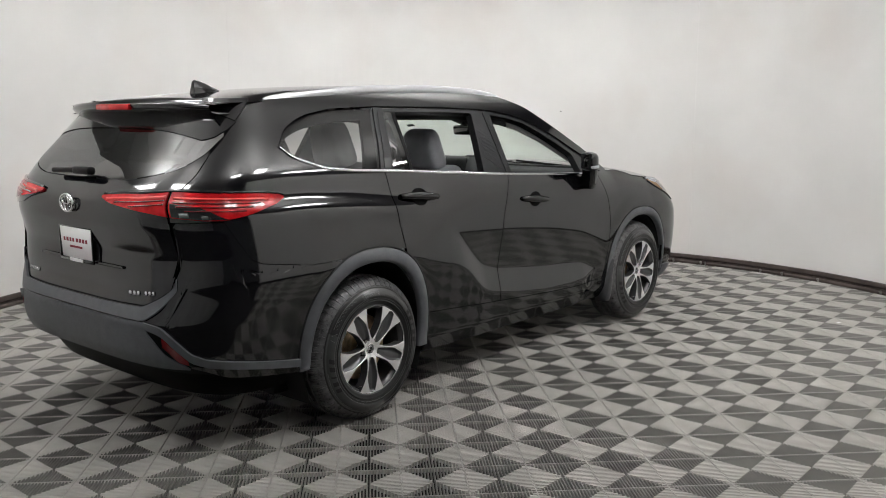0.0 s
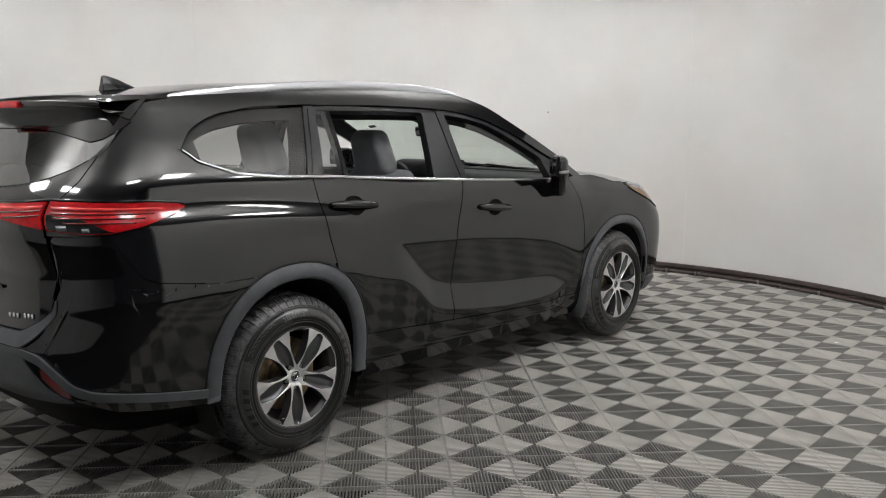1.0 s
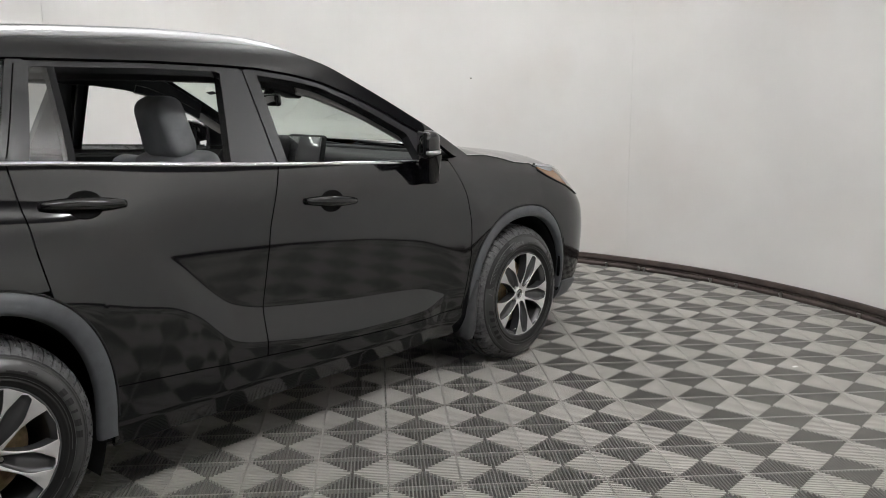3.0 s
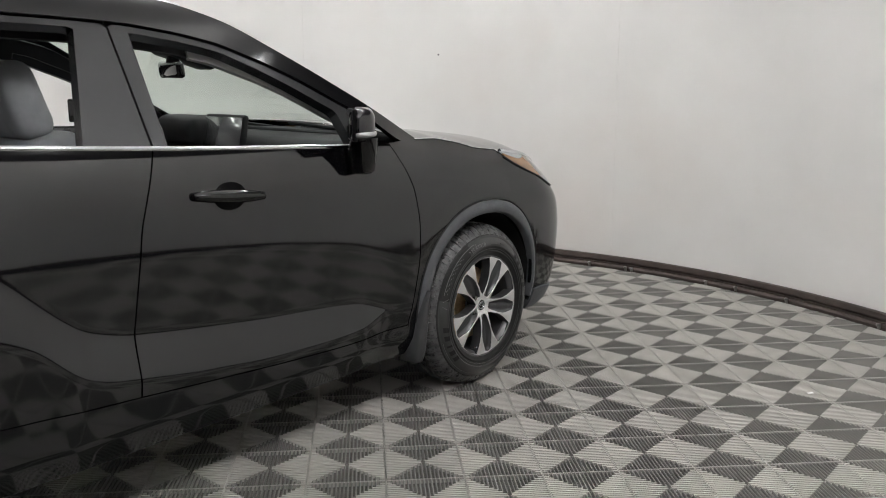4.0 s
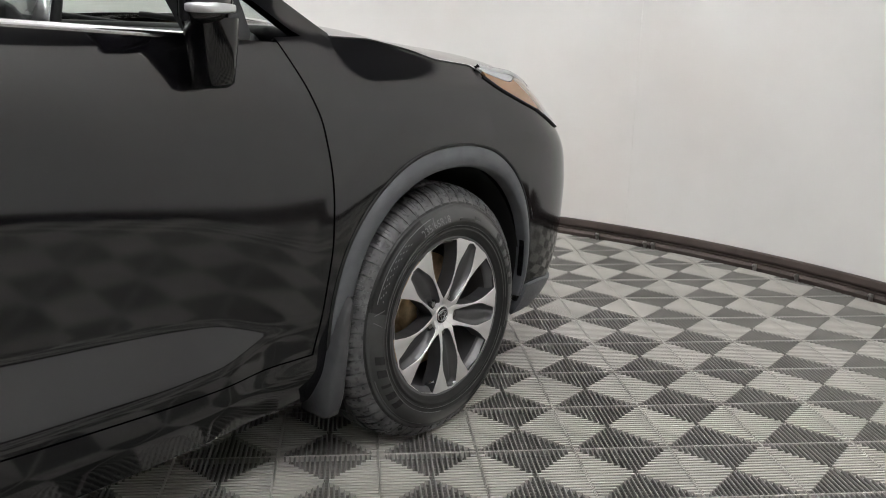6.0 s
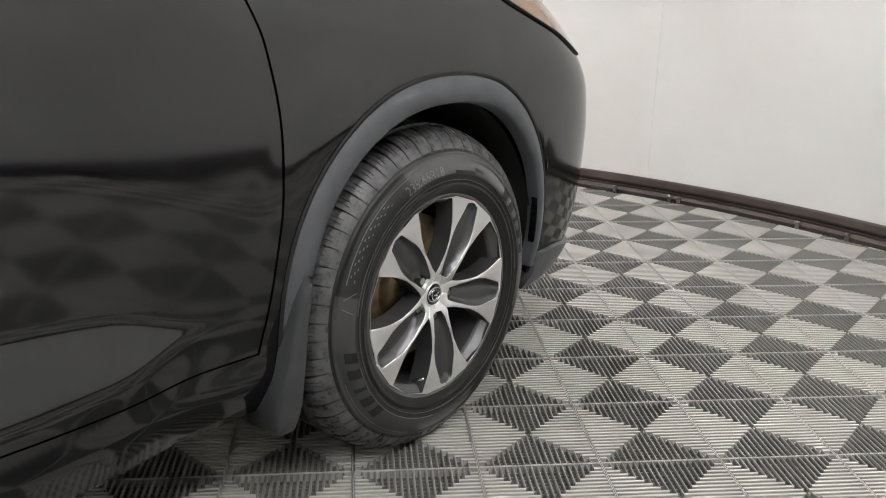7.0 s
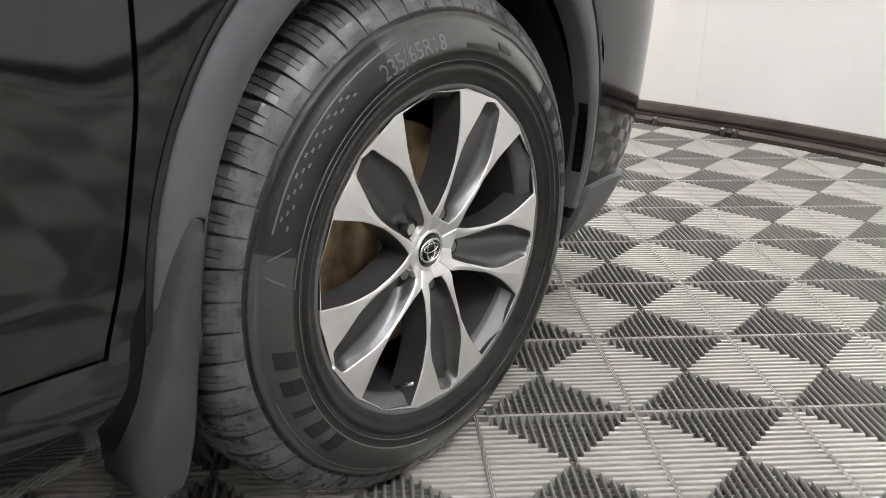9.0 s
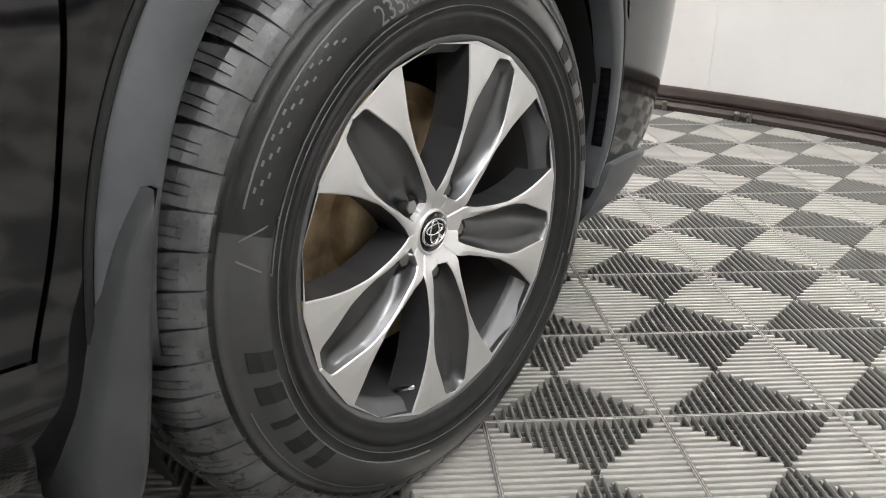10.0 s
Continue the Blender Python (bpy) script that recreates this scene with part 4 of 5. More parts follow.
def spoke_mesh():
    """One fifth of the wheel's face: two bright arms with a fluted grey pocket between them. The pocket points along +y."""
    rs = np.linspace(0.030, 0.2310, 46)
    vs, fs, ms = [], [], []

    def add(r, phi, x):
        vs.append((x, r * math.cos(phi), r * math.sin(phi)))

    strips = []
    for r in rs:
        rr = min(max(r, 0.0), 0.2235)
        p = float(POCKET(max(rr, 0.04))) / r if r > 0.046 else 0.0
        if r > 0.2215:
            p = p * max(0.0, (0.2262 - r) / 0.0047)
        w = float(OPENING(rr)) / r if 0.056 < r < 0.2290 else 0.0
        a = radians(36) - w
        strips.append((r, min(p, a - 0.01), a, float(FACE(r))))
    # columns: wall foot, arm edge, arm ..., pocket lip, pocket floor ..., and the same mirrored
    for r, p, a, x in strips:
        t = 1.0 if p > 0.001 else 0.0
        end = min(1.0, max(0.0, (r - 0.042) / 0.014), max(0.0, (0.226 - r) / 0.016)) * t * (1 + 0.5 * max(0.0, (0.10 - r) / 0.05))
        row = []
        skew = radians(0.5) * float(smooth01(0.05, 0.10, r))
        a0, a = a + skew, a - skew
        row.append((-a0, x - 0.050))
        row.append((-a0, x - 0.0016))
        row.append((-a0 + 0.0013 / r, x))
        row.append((-(a0 + p) / 2, x + 0.0008))
        row.append((-p - 0.0013 / r, x))
        row.append((-p, x - 0.0014))
        for s, d in ((-0.86, 0.011), (-0.5, 0.0185), (-0.10, 0.0100), (0.24, 0.0205), (0.58, 0.0195), (0.88, 0.008)):
            row.append((p * s, x - 0.0014 - d * end * (1.0 - 0.35 * (r - 0.05) / 0.18)))
        row.append((p, x - 0.0014))
        row.append((p + 0.0013 / r, x))
        row.append(((a + p) / 2, x + 0.0008))
        row.append((a - 0.0013 / r, x))
        row.append((a, x - 0.0016))
        row.append((a, x - 0.050))
        for ph, xx in row:
            add(r, ph, xx)
    m = 18
    kinds = [2, 0, 0, 0, 0, 1, 1, 1, 1, 1, 1, 1, 0, 0, 0, 0, 2]
    for i in range(len(rs) - 1):
        for j in range(m - 1):
            q = i * m + j
            fs.append((q, q + m, q + m + 1, q + 1))
            ms.append(kinds[j] if strips[i][1] > 0.001 or kinds[j] == 0 or j in (0, 16) else 0)
    return vs, fs, ms


BRAND_AT = 188.0


def build_wheel():
    w = new("wheel")
    w.parent = car
    kinds = tread_faces()
    tyre = mesh_object("tyre", *tyre_mesh(), TYRE, w, "black radial tyre with worn tread", smooth=False, mats=[TYRE, TREAD, TYRE_SMOOTH], face_mats=kinds)
    tyre.data.polygons.foreach_set("use_smooth", [k != 1 for k in kinds])
    # rim: outer lip and barrel
    vs, fs = lathe([(0.2288, 0.0225), (0.2300, 0.0252), (0.2345, 0.0258), (0.2362, 0.0262), (0.2378, 0.0245), (0.2388, 0.0190), (0.2365, 0.0150)], 128)
    mesh_object("rim_lip", vs, fs, ALLOY_GREY, w)
    vs, fs = lathe([(0.2290, 0.0230), (0.2272, 0.0190), (0.2175, 0.0080), (0.2150, 0.0030), (0.2140, -0.004)], 96)
    mesh_object("rim_band", vs, fs, ALLOY_GREY, w, "grey painted inner band of the rim")
    # barrel behind the band: darkness inside the wheel put into its colour
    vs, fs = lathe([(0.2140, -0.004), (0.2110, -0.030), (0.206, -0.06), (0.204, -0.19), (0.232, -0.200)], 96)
    mesh_object("rim_barrel", vs, fs, SPOKE_SIDE, w, "rim barrel coloured dark as if in shade")
    svs, sfs, sms = spoke_mesh()
    first = None
    for k in range(5):
        if first is None:
            first = mesh_object("spoke", svs, sfs, ALLOY, w, mats=[ALLOY, FLUTE, SPOKE_SIDE], face_mats=sms, smooth=False)
            first.data.polygons.foreach_set("use_smooth", [k == 1 for k in sms])
            sp = first
        else:
            sp = new("spoke", first.data)
            sp.parent = w
        sp.rotation_euler = (radians(132.6 + 72 * k), 0, 0)
    # hub: round plate, cap with an oval ring emblem
    part("hub_plate", disc_bm(0.040, 0.06, -0.0345, bevel=0.002), ALLOY, w)
    cap = part("centre_cap", disc_bm(0.0255, 0.012, 0.0005, seg=48, bevel=0.0025), GLOSS_BLACK, w, "dark centre cap with a silver oval emblem")
    ringv, ringf = [], []
    for rx, rz, tilt in ((0.0215, 0.0165, 0), (0.008, 0.0152, 0), (0.0148, 0.0064, 0)):
        k = len(ringv)
        seg = 40
        for i in range(seg):
            a = 2 * math.pi * i / seg
            for s, h in ((0.91, 0.0065), (0.93, 0.0078), (1.05, 0.0078), (1.07, 0.0065)):
                off = 0.004 if rx == 0.0148 else 0.0
                ringv.append((h, rx * s * math.cos(a), rz * s * math.sin(a) + off))
        ringf += [(k + i * 4 + j, k + ((i + 1) % seg) * 4 + j, k + ((i + 1) % seg) * 4 + j + 1, k + i * 4 + j + 1) for i in range(seg) for j in range(3)]
    mesh_object("emblem", ringv, ringf, CHROME, w)
    ringv, ringf = lathe([(0.0250, 0.0040), (0.0262, 0.0064), (0.0285, 0.0056), (0.0310, -0.001)], 64)
    mesh_object("cap_ring", ringv, ringf, ALLOY, w)
    # wheel nuts in their wells, between the hub and the pockets
    for k in range(5):
        a = radians(132.6 + 72 * k)
        y, z = 0.0545 * math.cos(a), 0.0545 * math.sin(a)
        part("nut_well", disc_bm(0.0135, 0.03, -0.0140, y, z, 24), RUBBER, w)
        bm = bmesh.new()
        bmesh.ops.create_cone(bm, cap_ends=True, segments=6, radius1=0.0095, radius2=0.0085, depth=0.016)
        bmesh.ops.transform(bm, matrix=Matrix.Translation((-0.0055, y, z)) @ Matrix.Rotation(radians(90), 4, "Y"), verts=bm.verts)
        part("wheel_nut", bm, STEEL, w, smooth=False)
    # brake behind the spokes
    vs, fs = lathe([(0.03, -0.060), (0.082, -0.060), (0.086, -0.064), (0.088, -0.085)], 64)
    mesh_object("disc_hat", vs, fs, IRON, w, "rust-brown brake disc hat")
    vs, fs = lathe([(0.088, -0.085), (0.155, -0.085), (0.170, -0.086), (0.170, -0.112), (0.10, -0.112)], 72)
    mesh_object("brake_disc", vs, fs, IRON, w, "rusty brake disc")
    vs, fs = lathe([(0.150, -0.0740), (0.1712, -0.0740), (0.1722, -0.0750), (0.1722, -0.1180), (0.150, -0.1190)], 72)
    mesh_object("disc_edge", vs, fs, IRON, w)
    vents = bmesh.new()
    for k in range(40):
        a = 2 * math.pi * k / 40
        box_bm((0.007, 0.004, 0.015), (-0.096, 0.1713 * math.cos(a), 0.1713 * math.sin(a)), 0, 1, (math.degrees(a), 0, 0), bm=vents)
    part("disc_vents", vents, RUBBER, w, "dark cooling slots in the disc's edge", smooth=False)
    vs, fs = lathe([(0.02, -0.150), (0.19, -0.150), (0.196, -0.16), (0.196, -0.20)], 48)
    mesh_object("dust_shield", vs, fs, RUBBER, w)
    # valve
    stem = bmesh.new()
    bmesh.ops.create_cone(stem, cap_ends=True, segments=12, radius1=0.0042, radius2=0.0036, depth=0.034)
    bmesh.ops.transform(stem, matrix=pose(0.004, 0, -0.203, 0, 62, 0), verts=stem.verts)
    bmesh.ops.transform(stem, matrix=Matrix.Rotation(radians(-14), 4, "X"), verts=stem.verts)
    part("valve", stem, CHROME, w, "small metal tyre valve")
    # marks on the tyre's side: size lettering, brand shown as plain bars, fine ridges
    tv, tf = letter_mesh("235/65R18", 0.028)
    r0 = 0.2850
    bent = []
    for x, y, _ in tv:
        r = r0 + y
        ph = radians(104) - x / (r0 + 0.012)
        bent.append(on_sidewall(r, ph, 0.0009))
    mesh_object("size_lettering", bent, tf, TYRE_TEXT, w, "raised tyre size lettering", smooth=False)
    # the brand, shown as bars, dark on the polished fields
    for start in (BRAND_AT, BRAND_AT + 180):
        for k in range(5):
            p0 = start + k * 8.0
            wdt = 1.9 if k == 2 else 4.6
            v, f = arc_bar(0.2830, 0.3090, p0 + (1.7 if k == 2 else 0), p0 + (1.7 if k == 2 else 0) + wdt, 0.0012, 6, -1.5)
            mesh_object("brand_bar", v, f, RUBBER, w, smooth=False)
    for r0, r1, p0, p1 in ((0.3130, 0.3142, 106, 160), (0.2770, 0.2782, 108, 172), (0.2805, 0.2818, 196, 262), (0.3180, 0.3192, 200, 250), (0.2805, 0.2815, -20, 50), (0.3150, 0.3165, 20, 72), (0.284, 0.291, 70, 84),
                           (0.291, 0.300, 64, 70), (0.2690, 0.2698, 0, 340)):
        v, f = arc_bar(r0, r1, p0, p1, 0.0012, max(8, int(abs(p1 - p0) / 2)))
        mesh_object("sidewall_ridge", v, f, TYRE_TEXT if r1 - r0 < 0.0013 else TYRE, w, smooth=False)
    for p0, skew in ((160.0, 5.5), (108.0, -4.0), (172.0, -3.0)):
        v, f = arc_bar(0.2775, 0.3135, p0, p0 + 0.35, 0.0012, 3, skew)
        mesh_object("sidewall_ridge", v, f, TYRE_TEXT, w, smooth=False)
    v, f = merge(*[arc_bar(0.300 + 0.004 * (k % 3), 0.3018 + 0.004 * (k % 3), 124 + 1.6 * k, 125.1 + 1.6 * k, 0.0006, 3) for k in range(22)])
    mesh_object("fine_print", v, f, TYRE_TEXT, w, smooth=False)
    return w


REAR_TURN = -10.0
right_front = build_wheel()
right_front.matrix_basis = pose(0.925, WB, HUB_Z, 0, 0, 0)


def spin_wheel(w, degrees):
    """Turn the wheel's own pieces about the axle by turning the wheel."""
    w.matrix_basis = w.matrix_basis @ Matrix.Rotation(radians(degrees), 4, "X")


for y, sd, turn in ((0.0, 1, REAR_TURN), (0.0, -1, 20), (WB, -1, 50)):
    w2 = copy_thing(right_front, pose(0.925 * sd, y, HUB_Z, 0, 0, 0 if sd > 0 else 180))
    spin_wheel(w2, turn)


# ---- body details ----
def strip(name, q, zc, half, mat, side, out=0.006, parent=None, label="", inner=-0.004):
    """A raised strip along the skin: centre heights zc at q, half its height."""
    q, zc = np.asarray(q, float), np.asarray(zc, float)
    half = np.broadcast_to(half, q.shape)
    n = len(q)
    p = np.concatenate([skin(q, zc + half, inner), skin(q, zc + half * 0.8, out), skin(q, zc - half * 0.8, out), skin(q, zc - half, inner)])
    fs = [(k * n + a, (k + 1) * n + a, (k + 1) * n + a + 1, k * n + a + 1) for k in range(3) for a in range(n - 1)]
    fs += [(0, n, 2 * n, 3 * n), (4 * n - 1, 3 * n - 1, 2 * n - 1, n - 1)]
    return mesh_object(name, flip(p, side), fs if side > 0 else [f[::-1] for f in fs], mat, parent or car, label)


def part_loft(name, stations, mat, parent, side, power, lean=0.0, label=""):
    """A body lofted across the car from stations of (x, middle y, middle z, half length, half height)."""
    n, vs = 32, []
    for x, y, z, hy, hz in stations:
        for a in np.linspace(0, 2 * math.pi, n, endpoint=False):
            ca, sa = math.cos(a), math.sin(a)
            dy = hy * math.copysign(abs(ca) ** (2 / power), ca)
            dz = hz * math.copysign(abs(sa) ** (2 / power), sa)
            vs.append((x * side, y + dy, z + dz * (1 + lean * dy / hy)))
    m = len(stations)
    fs = [(k * n + i, k * n + n + i, k * n + n + (i + 1) % n, k * n + (i + 1) % n) for k in range(m - 1) for i in range(n)]
    fs += [tuple(range(n)), tuple((m - 1) * n + i for i in range(n - 1, -1, -1))]
    return mesh_object(name, vs, [f[::-1] for f in fs] if side > 0 else fs, mat, parent, label)


clad_top = pchip(rq([-1.203, -1.118, -1.057, -0.984, -0.909, -0.746, -0.444]), [0.665, 0.651, 0.596, 0.532, 0.504, 0.478, 0.420], 0.010)
clad_low = pchip(rq([-1.203, -1.118, -1.057, -0.984, -0.909, -0.746, -0.444]), [0.640, 0.612, 0.552, 0.492, 0.466, 0.441, 0.383], 0.010)
recess_low = pchip(rq([-1.21, -1.181, -1.115, -1.035, -0.98, -0.90]), [0.650, 0.614, 0.526, 0.481, 0.470, 0.462], 0.010)
field_end = pchip([0.44, 0.481, 0.526, 0.614, 0.665, 0.70], [-0.985, -1.035, -1.115, -1.181, -1.203, -1.21], 0.008)
shelf_low = pchip(rq([-1.40, -1.20, -1.15, -1.085]), [0.672, 0.668, 0.715, 0.812], 0.008)
for sd in (1, -1):
    # rear bumper cladding: shelf, centre field, side runner; reflector
    panel("bumper_shelf", -1.40, float(rq(-1.085)), shelf_low, lambda q: bump_r_top(q) - 0.004, TRIM_GREY, car, sd, 50, 8, 0.012, 0.02, "matt grey bumper shelf")
    panel("bumper_field", -1.40, lambda z: rq(field_end(z)), 0.457, 0.664, TRIM_GREY, car, sd, 40, 20, 0.010, 0.02, "matt grey lower bumper field")
    panel("bumper_runner", float(rq(-1.203)), float(rq(-0.432)), clad_low, clad_top, TRIM_GREY, car, sd, 60, 8, 0.012, 0.02, "matt grey bumper runner")
    panel("reflector_recess", float(rq(-1.195)), float(rq(-0.915)), recess_low, lambda q: clad_low(q) + 0.004, CUP_BLACK, car, sd, 30, 6, 0.004, 0.01)
    panel("reflector", float(rq(-1.118)), float(rq(-1.0)), lambda q: np.maximum(clad_low(q) - 0.050, recess_low(q) + 0.006), lambda q: clad_low(q) - 0.004, DARK_RED, car, sd, 20, 6, 0.0085, 0.01, "dark red reflector")
    panel("rear_valance", -1.40, float(rq(-0.46)), 0.255, 0.47, CUP_BLACK, car, sd, 40, 6, -0.055, 0.0, "black valance under the bumper")
    # front bumper corner cladding and lower lip
    panel("front_lip", 3.325, 4.05, 0.262, lambda q: 0.362 - 0.03 * smooth01(3.4, 3.7, q), TRIM_GREY, car, sd, 40, 6, 0.012, 0.03, "matt grey front lip")
    # tail lamps: outer on the quarter, inner on the tailgate
    lamp_top = pchip(rq([-1.351, -1.285, -1.05, -0.60, -0.50, -0.478]), [1.213, 1.224, 1.243, 1.228, 1.216, 1.204], 0.006)
    lamp_low = pchip(rq([-1.351, -1.32, -1.22, -1.064, -0.90, -0.79, -0.651, -0.515, -0.478]), [1.203, 1.182, 1.164, 1.140, 1.124, 1.122, 1.140, 1.176, 1.200], 0.006)
    panel("tail_lamp", float(rq(-1.057)), float(rq(-0.480)), lamp_low, lamp_top, RED_LENS, car, sd, 60, 14, 0.010, 0.022, "red tail lamp wrapping round the corner")
    panel("tailgate_lamp", float(rq(-1.348)), float(rq(-1.073)), lamp_low, lamp_top, RED_LENS, car, sd, 40, 12, 0.010, 0.022, "red inner tail lamp")
    qq = np.linspace(-1.345, -0.482, 60)
    strip("lamp_line", rq(qq), lamp_top(rq(qq)) + 0.006, 0.005, GLOSS_BLACK, sd, 0.012)
    panel("lamp_bezel", float(rq(-1.34)), float(rq(-1.073)), lambda q: lamp_low(q) - 0.030 * smooth01(float(rq(-1.34)), float(rq(-1.22)), q), lambda q: lamp_low(q) + 0.002, SMOKED, car, sd, 30, 5, 0.007, 0.02, "smoked lower edge of the inner lamp")
    panel("lamp_pocket", float(rq(-1.050)), float(rq(-0.76)), lambda q: lamp_low(q) + 0.003, lambda q: lamp_low(q) + 0.003 + 0.052 * (1 - smooth01(float(rq(-0.93)), float(rq(-0.76)), q)), SMOKED, car, sd, 24, 6, 0.0115, 0.006, "smoked pocket of the outer lamp")
    for a0, a1, drop, hh, mt in ((-1.04, -0.56, 0.026, 0.0065, GLOW_RED), (-1.33, -1.08, 0.018, 0.0060, GLOW_RED), (-1.04, -0.60, 0.044, 0.0028, DARK_RED), (-1.02, -0.64, 0.060, 0.0028, DARK_RED), (-0.98, -0.68, 0.076, 0.0028, DARK_RED),
                                 (-1.30, -1.08, 0.034, 0.0025, DARK_RED), (-1.24, -1.08, 0.050, 0.0025, DARK_RED)):
        qq = np.linspace(a0, a1, 36)
        zc = lamp_top(rq(qq)) - drop
        keep = zc - hh > lamp_low(rq(qq)) + 0.002
        if keep.sum() > 4:
            strip("lamp_ridge", rq(qq[keep]), zc[keep], hh, mt, sd, 0.0135)
    for a0, a1, zc, hh in ((-1.010, -0.965, 1.148, 0.011), (-0.905, -0.875, 1.137, 0.008)):
        qq = np.linspace(a0, a1, 8)
        strip("reverse_lamp", rq(qq), zc + 0 * qq, hh, DIM_LENS, sd, 0.0155, label="small clear reversing lamp")
    # head lamp
    hl_top = pchip([3.10, 3.25, 3.45, 3.62, 3.72, 3.85], [1.066, 1.055, 1.043, 1.018, 0.985, 0.945], 0.02)
    hl_low = HL_LOW
    panel("head_lamp", 3.525, 3.84, hl_low, hl_top, CLEAR_LENS, car, sd, 24, 8, 0.006, 0.02, "clear head lamp")
    mid = lambda q: hl_low(q) + (hl_top(q) - hl_low(q)) * (0.62 + 0.30 * smooth01(3.30, 3.50, q))
    panel("turn_lamp", 3.135, 3.52, hl_low, mid, AMBER, car, sd, 24, 8, 0.006, 0.02, "amber side of the head lamp")
    panel("lamp_eyelid", 3.115, 3.52, lambda q: mid(q) + 0.002, hl_top, CLEAR_LENS, car, sd, 24, 5, 0.006, 0.02, "clear upper edge of the head lamp")
    qq = np.linspace(3.12, 3.80, 40)
    strip("lamp_seal", qq, hl_low(qq) - 0.002, 0.0022, RUBBER, sd, 0.0065)
    qq = np.linspace(2.50, 3.12, 40)
    strip("hood_gap", qq, fender_top(qq) + 0.001, 0.0022, RUBBER, sd, 0.0015, label="dark gap between hood and wing")
    qq = np.linspace(3.12, 3.80, 30)
    strip("lamp_brow", qq, hl_top(qq) + 0.002, 0.005, CHROME, sd, 0.012)
    # grille half and bumper vents
    panel("grille", 3.80, 4.05, 0.44, 0.795, GLOSS_BLACK, car, sd, 16, 14, 0.006, 0.02, "dark front grille")
    for zz in np.linspace(0.49, 0.75, 6):
        qq = np.linspace(3.90, 4.05, 14)
        strip("grille_bar", qq, zz + 0 * qq, 0.010, TRIM_BLACK, sd, 0.018)
    # door handles: bar over a cup, a nearly flat disc painted black for its shade
    for y0, y1, zz0, zz1, nm in ((0.25, 0.54, 1.142, 1.122, "door_handle"), (1.335, 1.615, 1.046, 1.022, "door_handle")):
        yy = np.linspace(y0, y1, 24)
        z0 = np.linspace(zz0, zz1, 24)
        bow = np.sin(np.linspace(0, math.pi, 24)) ** 0.55
        half = 0.012 + 0.0135 * np.sin(np.linspace(0.25, math.pi - 0.25, 24))
        n = 24
        rings = []
        for k, (dz, o) in enumerate(((1, 0.0), (0.88, 0.45), (0.55, 0.82), (0, 1.0), (-0.55, 0.82), (-0.88, 0.45), (-1, 0.0), (-0.5, -0.5), (0.5, -0.5))):
            rings.append(skin(yy, z0 + half * 0.88 * dz, 0.003 + 0.015 * bow + 0.016 * o))
        p = np.concatenate(rings)
        fs = [(k * n + a, ((k + 1) % 9) * n + a, ((k + 1) % 9) * n + a + 1, k * n + a + 1) for k in range(9) for a in range(n - 1)]
        fs += [tuple(k * n for k in range(8, -1, -1)), tuple(k * n + n - 1 for k in range(9))]
        mesh_object(nm, flip(p, sd), fs if sd > 0 else [f[::-1] for f in fs], GLOSS_BLACK, car, "gloss black pull handle")
        c = (y0 + y1) / 2 + 0.005
        zc = (zz0 + zz1) / 2
        vs, fs = [], []
        seg = 40
        for s, o in ((1.06, -0.0005), (1.0, 0.0012), (0.94, 0.0008), (0.8, 0.0010), (0.5, 0.0012), (0.0, 0.0013)):
            a = np.linspace(0, 2 * math.pi, seg, endpoint=False)
            vs.append(skin(c + 0.064 * s * np.cos(a), zc + 0.045 * s * np.sin(a), o))
        for k in range(5):
            fs += [(k * seg + i, (k + 1) * seg + i, (k + 1) * seg + (i + 1) % seg, k * seg + (i + 1) % seg) for i in range(seg)]
        mesh_object("handle_cup", flip(np.concatenate(vs), sd), fs if sd < 0 else [f[::-1] for f in fs], CUP_BLACK, car)
    # side mirror: housing, signal strip, foot, glass
    mir = new("side_mirror")
    mir.parent = car
    tagged(mir, label="black door mirror with a clear signal strip")
    # stations across the car: x, middle y, middle z, half length, half height
    cap = [(0.905, 2.105, 1.235, 0.028, 0.045), (0.920, 2.094, 1.240, 0.046, 0.058), (0.955, 2.068, 1.245, 0.056, 0.063), (0.995, 2.040, 1.246, 0.060, 0.064), (1.030, 2.013, 1.245, 0.056, 0.060),
           (1.052, 1.996, 1.244, 0.046, 0.052), (1.062, 1.988, 1.243, 0.030, 0.036)]
    part_loft("housing", cap, PAINT, mir, sd, 3.4, lean=-0.10)
    lens = [(x + 0.003, y + 0.001, 1.2125, hy + 0.003, 0.0095) for x, y, z, hy, hz in cap[2:]]
    part_loft("signal_strip", lens, SATIN, mir, sd, 5.0, label="clear signal strip")
    column = [(1.058, 0.955, 2.070, 0.030, 0.026), (1.068, 0.963, 2.068, 0.040, 0.034), (1.100, 0.968, 2.064, 0.044, 0.038), (1.150, 0.976, 2.058, 0.048, 0.044), (1.195, 0.982, 2.052, 0.050, 0.046)]
    vs = []
    for z, x, y, hx, hy in column:
        for a in np.linspace(0, 2 * math.pi, 28, endpoint=False):
            ca, sa = math.cos(a), math.sin(a)
            vs.append(((x + hx * math.copysign(abs(ca) ** 0.6, ca)) * sd, y + hy * math.copysign(abs(sa) ** 0.6, sa), z))
    fs = [(k * 28 + i, k * 28 + (i + 1) % 28, k * 28 + 28 + (i + 1) % 28, k * 28 + 28 + i) for k in range(4) for i in range(28)] + [tuple(range(27, -1, -1))]
    mesh_object("foot", vs, fs if sd > 0 else [f[::-1] for f in fs], GLOSS_BLACK, mir)
